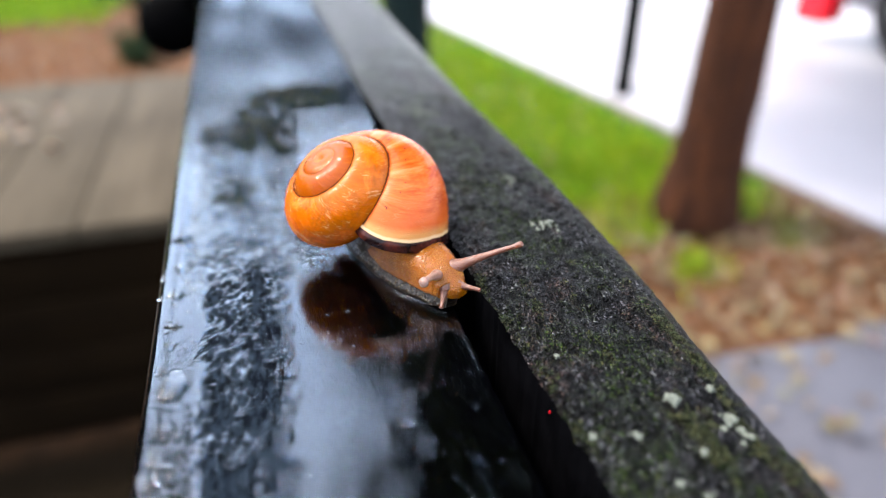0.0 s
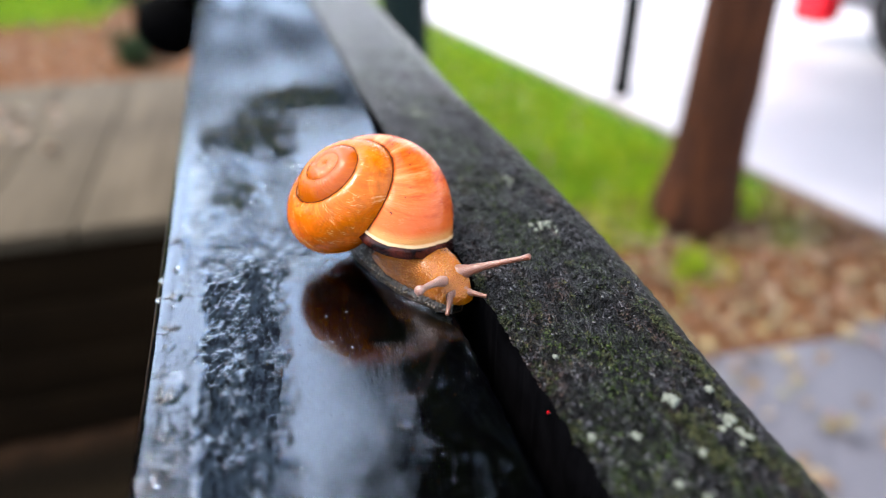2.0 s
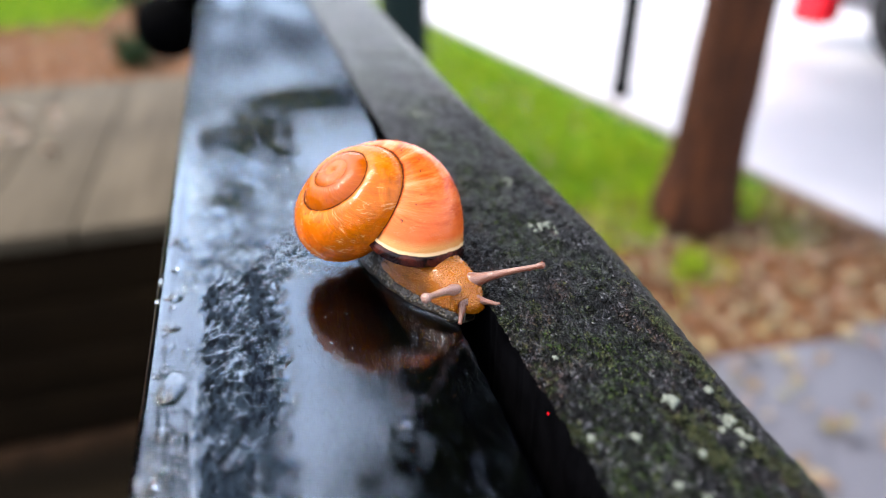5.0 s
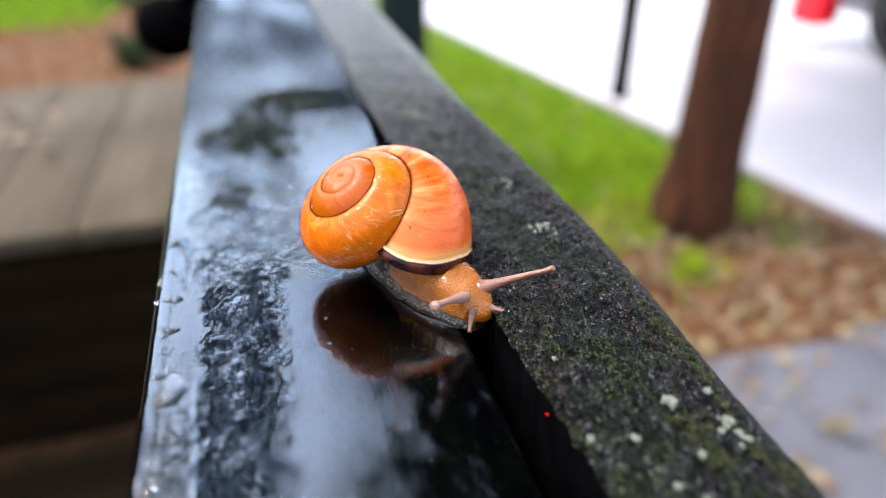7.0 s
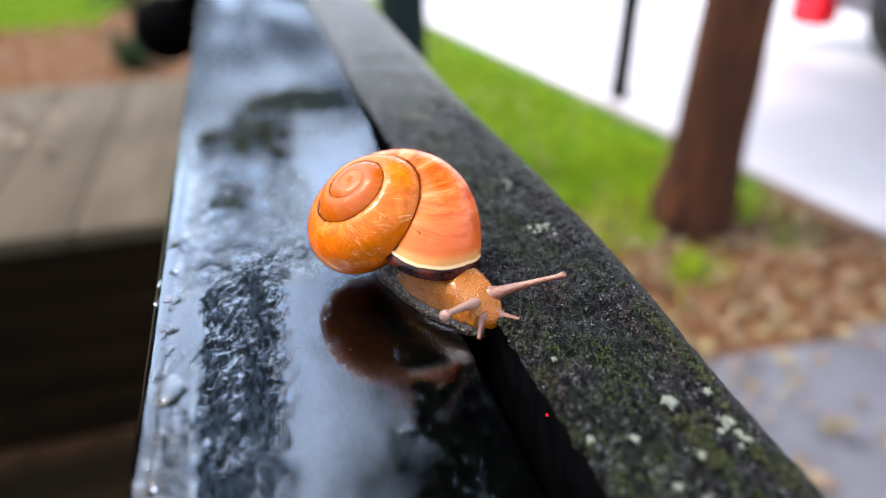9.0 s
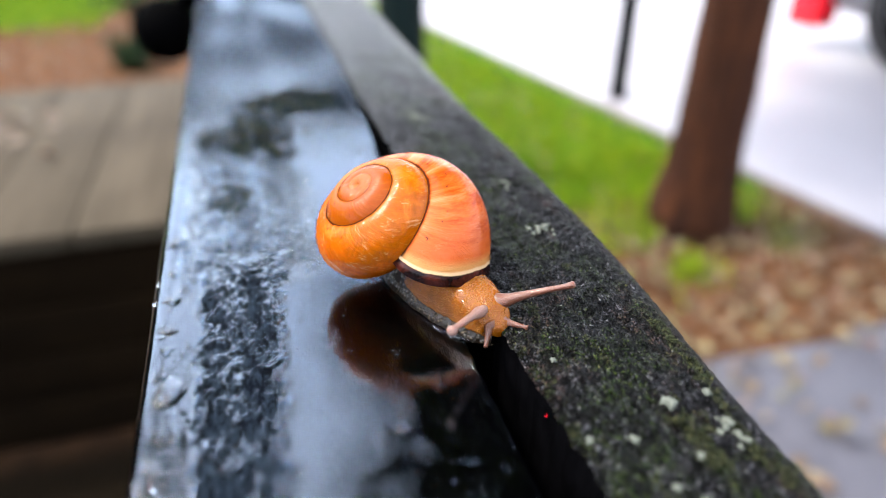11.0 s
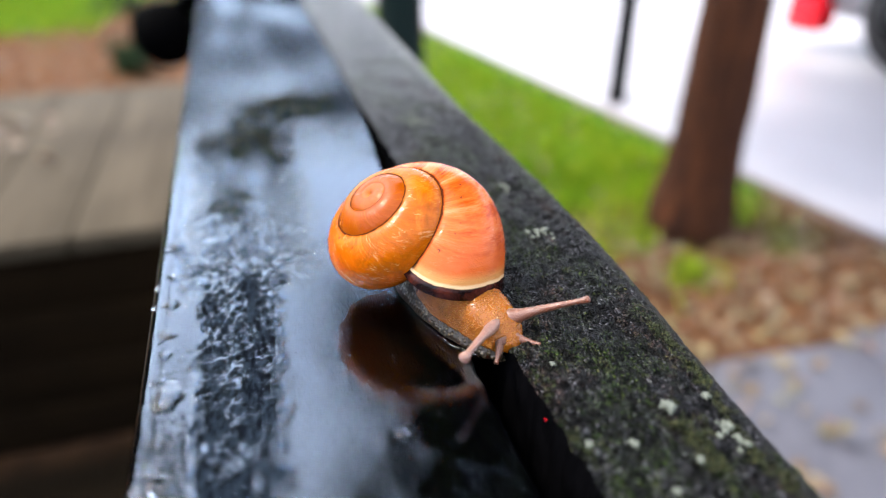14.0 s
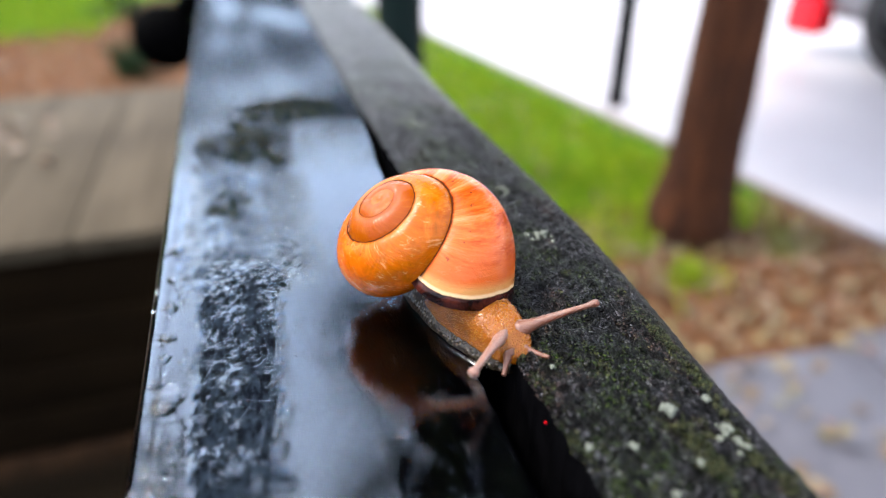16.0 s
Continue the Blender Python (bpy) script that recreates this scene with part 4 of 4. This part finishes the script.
def snail():
    s = thing("snail", snail_pose(7), "orange snail with a glossy coiled shell, crawling on the wet plank", "snail")
    part("shell", shell_mesh(), s, "glossy orange shell with a dark brown lip")
    part("body", body_mesh(), s, "wet orange-brown neck and head")
    part("foot", foot_mesh(), s, "grey pebbled skirt of the foot")
    rim = [(0.0116, 0.0685), (0.0124, 0.0664), (0.0137, 0.0636), (0.0152, 0.0611), (0.0170, 0.0590), (0.0189, 0.0575)]
    part("slime_rim", tube("slime_rim", [Vector((x, y, 0.00012)) - PIV for x, y in rim], [0.00006, 0.00010, 0.00014, 0.00026, 0.00034, 0.00012], BEAD, 10), s, "clear wet rim along the foot")
    left = part("tentacle", horn_mesh(0.0077, 0.00050, 0.00034, 0.00058, PALE_HORN, 1.25), s, "pale eye tentacle")
    right = part("tentacle", horn_mesh(0.0085, 0.00052, 0.00030, 0.00042, HORN), s, "pinkish eye tentacle")
    for base, tip in (((0.0199, 0.0571, 0.0026), (0.0190, 0.0554, 0.0012)), ((0.0218, 0.0572, 0.0029), (0.0239, 0.0556, 0.0028))):
        b, e = Vector(base) - PIV, Vector(tip) - PIV
        part("feeler", horn_mesh((e - b).length, 0.00040, 0.00024, 0.00028, HORN), s, "short lower tentacle", at=aimed(b, e))
    return s, left, right


# ---- tree, posts, platform ----
def tree():
    base = Vector((1.15, 1.41, 0))
    t = thing("tree", base, "young street tree with red-brown bark and an autumn crown", "tree")
    pts, rad = [], []
    for k in range(28):
        z = -0.05 + k * 0.11
        pts.append((0.014 * z + 0.01 * math.sin(z * 4), 0.02 * z, z))
        rad.append(0.090 + 0.040 * math.exp(-max(z, 0) / 0.14) - 0.008 * z)
    part("trunk", tube("trunk", pts, rad, BARK, 28, wobble=0.10), t)
    rng = random.Random(5)
    lobes = ((Vector((0.78, 0.48, 3.2)), Vector((1.76, 1.76, 1.45))), (Vector((0.9, 0.6, 4.9)), Vector((1.3, 1.3, 1.0))))
    vs, fs = [], []
    for c, rad in lobes:
        for k in range(9):
            a = k * 2.4
            tip = c + Vector((rad.x * 0.8 * math.cos(a), rad.y * 0.8 * math.sin(a), rad.z * rng.uniform(-0.4, 0.5)))
            z0 = rng.uniform(1.9, 2.9)
            root = Vector((0.014 * z0 + 0.01 * math.sin(z0 * 4), 0.02 * z0, z0))
            q = [root.lerp(tip, u) + Vector((0, 0, 0.35 * math.sin(u * 3.1))) for u in (0, 0.2, 0.4, 0.6, 0.8, 1)]
            part("limb", tube("limb", q, [0.036, 0.03, 0.024, 0.017, 0.011, 0.005], BARK, 8, wobble=0.1), t)
        clumps = []
        while len(clumps) < (210 if rad.x > 1.72 else 130):
            d = Vector((rng.uniform(-1, 1), rng.uniform(-1, 1), rng.uniform(-1, 1)))
            if 0.25 < d.length < 1 and noise.noise(d * 2.3 + c) > -0.5:
                clumps.append(c + Vector((d.x * rad.x, d.y * rad.y, d.z * rad.z)))
        for cl in clumps:
            for _ in range(165):
                p = cl + Vector((rng.gauss(0, 0.15), rng.gauss(0, 0.15), rng.gauss(0, 0.11)))
                d = Vector((rng.uniform(-1, 1), rng.uniform(-1, 1), rng.uniform(-0.6, 0.3))).normalized()
                s = d.cross(Vector((rng.uniform(-0.5, 0.5), rng.uniform(-0.5, 0.5), 1))).normalized()
                L, w = rng.uniform(0.07, 0.12), rng.uniform(0.022, 0.038)
                b = len(vs)
                vs += [p, p + d * L * 0.45 + s * w, p + d * L, p + d * L * 0.45 - s * w]
                fs += [(b, b + 1, b + 2, b + 3)]
    part("crown", made("crown", vs, fs, LEAF, False), t, "green and yellowing leaves")
    return t


def scatter(name, count, spot, shape, mat, label, category, seed):
    rng = random.Random(seed)
    vs, fs = [], []
    for _ in range(count):
        at = spot(rng)
        if at is None:
            continue
        b = len(vs)
        v, f = shape(rng)
        vs += [p + at for p in v]
        fs += [tuple(b + i for i in q) for q in f]
    return tagged(new(name, made(name, vs, fs, mat, False)), label, category, kind="stuff")


def blade(rng):
    a, h, w = rng.uniform(0, 6.28), rng.uniform(0.03, 0.075), rng.uniform(0.0025, 0.0045)
    s, l = Vector((math.cos(a), math.sin(a), 0)) * w, Vector((-math.sin(a), math.cos(a), 0)) * h * rng.uniform(0.1, 0.6)
    up = Vector((0, 0, h))
    return [-s, s, up * 0.6 + l * 0.4 + s * 0.7, up + l, up * 0.6 + l * 0.4 - s * 0.7], [(0, 1, 2, 3, 4)]


def fallen(rng):
    """A curled leaf with a midrib fold."""
    m = Matrix.Rotation(rng.uniform(0, 6.28), 3, "Z") @ Matrix.Rotation(rng.gauss(0, 0.3), 3, "X") @ Matrix.Rotation(rng.gauss(0, 0.3), 3, "Y")
    L, w, c = rng.uniform(0.016, 0.042), rng.uniform(0.006, 0.014), rng.uniform(-0.005, 0.008)
    mid = [Vector((0, -L / 2, 0.004)), Vector((0, -L / 5, 0.006)), Vector((0, L / 6, 0.006)), Vector((0, L / 2, 0.004 + c))]
    lft = [Vector((-w * 0.8, -L / 5, 0.006 + c)), Vector((-w * 0.9, L / 6, 0.006 + c))]
    rgt = [Vector((w * 0.8, -L / 5, 0.006 + c)), Vector((w * 0.9, L / 6, 0.006 + c))]
    return [m @ p + Vector((0, 0, 0.008)) for p in mid + lft + rgt], [(0, 1, 4), (1, 2, 5, 4), (2, 3, 5), (0, 6, 1), (1, 6, 7, 2), (2, 7, 3)]


def road_offset(x, y):
    a, b = Vector(ROAD_IN[0]), Vector(ROAD_IN[1])
    d = (b - a).normalized()
    return (x - a.x) * d.y - (y - a.y) * d.x


def lawn_spot(rng):
    x, y = rng.uniform(0.1, 1.8), 1.0 + 5.0 * rng.random() ** 1.5
    if road_offset(x, y) > -0.12 or y < 1.45 - 0.28 * smooth(1.1, 0.9, x) + 0.7 * noise.noise(Vector((x * 3, y * 3, 0))) + 0.35 * max(0.0, x - 1.0):
        return None
    return Vector((x, y, -0.02))


def far_lawn_spot(rng):
    x, y = rng.uniform(-2.6, 0.0), 4.4 + 2.2 * rng.random()
    return Vector((x, y, -0.02)) if noise.noise(Vector((x * 2, y * 2, 4))) > -0.2 - (y - 4.8) + 2.0 * smooth(-0.95, -0.7, x) else None


def litter_spot(rng):
    x, y = rng.uniform(-2.4, 1.75), rng.uniform(-0.5, 4.6)
    if road_offset(x, y) > -0.05 or (-0.98 < x < 0.0 and 0.9 < y < 1.8):
        return None
    thin = 0.85 if (x > 0 and y > 1.5) else 0.72 if (x < 0 and y > 1.85) else 0.9 if (x < 0 and y < 1.0) else 0.0
    if x > 0.75 and y < 0.85 and noise.noise(Vector((x * 6, y * 4, 2))) < 0.0:
        thin = 0.96
    return Vector((x, y, 0.012 if x > 0.75 and y < 0.9 else 0)) if rng.random() > thin else None


def tuft_spot(rng):
    if rng.random() < 0.025:
        return Vector((rng.gauss(1.01, 0.032), rng.gauss(1.19, 0.032), -0.02))
    x, y = rng.uniform(1.0, 1.62), rng.uniform(0.75, 1.9)
    near = road_offset(x, y)
    return Vector((x, y, -0.02)) if near < -0.1 and noise.noise(Vector((x * 5, y * 5, 7))) > 0.60 - 0.8 * smooth(1.2, 1.6, y) * smooth(-0.4, -0.2, near) else None


def stage_spot(rng):
    x, y = rng.gauss(-0.62, 0.12), rng.gauss(1.45, 0.12)
    return Vector((x, y, 0.424)) if -0.9 < x < -0.05 and 1.05 < y < 1.72 else None


def path():
    """Worn pale slabs beside the rail, half under leaves."""
    p = tagged(new("pavement"), "pale damp paving slabs half covered with fallen leaves", "pavement", kind="structure")
    slab = box("paving_slab", (-0.197, -0.197, -0.05), (0.197, 0.197, 0.012), SLAB, 0.006)
    for i in range(2):
        for j in range(5):
            part("paving_slab", slab, p, at=pose(0.98 + i * 0.4, 0.66 - j * 0.4, 0.002 * ((i + j) % 3), 0.4 * ((i * 3 + j) % 3 - 1), 0.3 * ((i + j * 2) % 3 - 1), -4))


def car():
    """A small silver car parked along the roadway, its tail towards the tree."""
    a, b = Vector(ROAD_IN[0]), Vector(ROAD_IN[1])
    d = (b - a).normalized()
    c = thing("car", Matrix.Translation((2.87, 3.06, 0.012)) @ Matrix.Rotation(math.atan2(-d.y, -d.x), 4, "Z"), "small silver car with red tail lamps parked on the roadway", "car")
    # local x runs from tail to nose, y from the near side outward
    st = [(0.0, 0.12, 0.34, 0.62, 0.66), (0.06, 0.05, 0.24, 0.86, 0.95), (0.25, 0.0, 0.2, 0.9, 1.3), (0.6, 0.0, 0.18, 0.9, 1.42), (1.3, 0.0, 0.18, 0.88, 1.47), (2.0, 0.0, 0.18, 0.87, 1.42), (2.6, 0.0, 0.18, 0.85, 0.98), (3.1, 0.0, 0.2, 0.78, 0.84), (3.45, 0.06, 0.24, 0.66, 0.72), (3.55, 0.2, 0.34, 0.55, 0.58)]
    vs, fs = [], []
    W = 1.6
    for x, inset, sill, belt, roof in st:
        top = inset + 0.16
        vs += [(x, y, z) for y, z in ((inset + 0.08, sill), (inset, sill + 0.1), (inset - 0.01, (sill + belt) / 2), (inset + 0.02, belt), (top, roof - 0.05), (top + 0.12, roof), (W - top - 0.12, roof), (W - top, roof - 0.05), (W - inset - 0.02, belt), (W - inset + 0.01, (sill + belt) / 2), (W - inset, sill + 0.1), (W - inset - 0.08, sill))]
    for k in range(len(st) - 1):
        for i in range(12):
            j = (i + 1) % 12
            fs.append((k * 12 + i, k * 12 + j, k * 12 + 12 + j, k * 12 + 12 + i))
    fs += [tuple(range(12))[::-1], tuple(range(len(vs) - 12, len(vs)))]
    body = made("body", vs, fs, SILVER)
    body.set_sharp_from_angle(angle=radians(50))
    part("body", body, c)
    for y0, y1 in ((-0.004, 0.16), (W - 0.16, W + 0.004)):
        part("tail_lamp", box("tail_lamp", (-0.03, y0 - 0.01, 0.10), (0.17, y1, 0.62), TAIL, 0.04, 3), c, "red tail lamp")
        part("side_window", box("side_window", (0.5, y0 + 0.02 if y0 < 1 else y0 + 0.03, 0.93), (2.2, y1 - 0.03, 1.32), CAR_GLASS, 0.03), c, "dark side window")
    tyre = lathe("tyre", [(0.19, -0.09), (0.28, -0.09), (0.295, -0.06), (0.295, 0.06), (0.28, 0.09), (0.19, 0.09)], TYRE, 32)
    rim = lathe("rim", [(0.001, -0.05), (0.06, -0.06), (0.08, -0.03), (0.16, -0.04), (0.19, -0.08), (0.195, 0.0), (0.001, 0.0)], RIM, 24)
    for x in (0.70, 2.85):
        for y, turn in ((0.05, 90), (W - 0.05, -90)):
            w = part("wheel", tyre, c, "black tyre", at=pose(x, y, 0.29, -turn))
            part("rim", rim, w, "grey alloy rim", at=pose(0, 0, 0, 180))
    return c


def posts():
    p = thing("bollard", (1.50, 2.46, 0), "slim black iron post standing in the grass", "post")
    part("shaft", lathe("shaft", [(0.0, -0.05), (0.036, -0.05), (0.042, 0.04), (0.036, 0.06), (0.035, 1.0), (0.034, 1.01), (0.034, 1.04), (0.0, 1.06)], BLACK_IRON), p)
    g = thing("green_post", (0.46, 2.05, 0), "thick dark green painted metal post beside the railing", "post")
    part("shaft", lathe("shaft", [(0.0, -0.05), (0.10, -0.05), (0.10, 0.15), (0.075, 0.18), (0.073, 0.95), (0.085, 0.97), (0.085, 1.02), (0.05, 1.08), (0.0, 1.09)], GREEN_PAINT), g)
    k = thing("iron_knob", (EDGE_L, 0.62, TOP - 0.079), "round black iron knob bolted to the side of the railing", "knob")
    part("stem", tube("stem", [(0.01, 0, 0.045), (-0.02, 0, 0.03), (-0.045, 0, 0.0)], [0.009, 0.009, 0.009], BLACK_IRON, 14), k)
    part("ball", lathe("ball", [(0.0001, -0.027)] + [(0.027 * math.sin(i * math.pi / 16), -0.027 * math.cos(i * math.pi / 16)) for i in range(1, 16)] + [(0.0001, 0.027)], BLACK_IRON, 28), k, at=(-0.050, 0, -0.004))


def shrub(at, wide, tall, seed):
    """A low leafy bush: bent stems with small pointed leaves all along them."""
    rng = random.Random(seed)
    b = thing("shrub", at, "low dark green leafy shrub growing beyond the platform", "shrub", "shrubs")
    vs, fs = [], []
    for k in range(16):
        a, out = rng.uniform(0, 6.28), wide * rng.uniform(0.25, 1.0)
        tip = Vector((math.cos(a) * out, math.sin(a) * out, tall * rng.uniform(0.5, 1.0)))
        q = [Vector((tip.x * u * u, tip.y * u * u, tip.z * math.sin(u * 1.57) - 0.03 * (u == 0))) for u in (0, 0.25, 0.5, 0.75, 1)]
        part("stem", tube("stem", q, [0.006, 0.005, 0.004, 0.003, 0.0015], BARK, 6), b)
        for _ in range(60):
            u = rng.uniform(0.2, 1.0)
            p = Vector((tip.x * u * u, tip.y * u * u, tip.z * math.sin(u * 1.57))) + Vector((rng.gauss(0, 0.02), rng.gauss(0, 0.02), rng.gauss(0, 0.02)))
            d = Vector((rng.uniform(-1, 1), rng.uniform(-1, 1), rng.uniform(-0.5, 0.5))).normalized()
            w = d.cross(Vector((0, 0, 1))).normalized() * rng.uniform(0.008, 0.014)
            n, L = len(vs), rng.uniform(0.03, 0.06)
            vs += [p, p + d * L * 0.4 + w, p + d * L, p + d * L * 0.4 - w]
            fs.append((n, n + 1, n + 2, n + 3))
    part("leaves", made("leaves", vs, fs, SHRUB, False), b, "small dark green leaves")


def platform():
    """A low timber stage beside the rail: pale boards over a dark boarded front."""
    p = thing("wooden_platform", (-0.5, 1.40, 0), "low wooden platform with pale weathered boards and a dark front", "platform")
    for k in range(6):
        x = 0.42 - k * 0.1505
        part("deck_board", box("deck_board", (x - 0.074, -0.41, 0.40), (x + 0.074, 0.39, 0.43), PALE_TIMBER, 0.006), p)
    # front boards: shade below the deck edge is put into their dark colour
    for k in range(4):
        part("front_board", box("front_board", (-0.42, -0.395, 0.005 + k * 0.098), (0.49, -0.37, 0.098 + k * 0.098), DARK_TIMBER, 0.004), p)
    for x in (-0.40, 0.47):
        for y in (-0.33, 0.33):
            part("leg", box("leg", (x - 0.03, y - 0.03, -0.03), (x + 0.03, y + 0.03, 0.40), DARK_TIMBER, 0.003), p)


ground()
shade_walls()
road()
rail()
film()
drops()
lichens()
bits()
moss()
fibres()
THE_SNAIL, HORN_L, HORN_R = snail()
tree()
posts()
platform()
shrub((-0.58, 3.60, -0.02), 0.15, 0.13, 31)
shrub((-0.62, 4.55, -0.02), 0.34, 0.26, 32)
shrub((-0.30, 4.40, -0.02), 0.24, 0.24, 33)
path()
car()
scatter("grass", 26000, lawn_spot, blade, GRASS, "short green lawn grass round the tree", "grass", 1)
scatter("far_grass", 9000, far_lawn_spot, blade, GRASS, "green grass beyond the platform", "grass", 2)
scatter("grass_tufts", 4500, tuft_spot, blade, GRASS, "sparse grass tufts between the fallen leaves", "grass", 9)
scatter("stage_leaves", 60, stage_spot, fallen, LITTER, "brown fallen leaves on the platform boards", "leaves", 6)
scatter("leaf_litter", 17000, litter_spot, fallen, LITTER, "brown and orange fallen leaves on the ground", "leaves", 3)


def motions():
    walk(THE_SNAIL, [(r[0], snail_pose(r[0])) for r in SNAIL_ROWS])
    for horn, base, tips in ((HORN_L, L_BASE, L_TIPS), (HORN_R, R_BASE, R_TIPS)):
        walk(horn, [(t, aimed(base, snail_pose(t).inverted() @ Vector((x, y, z + TOP)))) for t, x, y, z in tips])


motions()
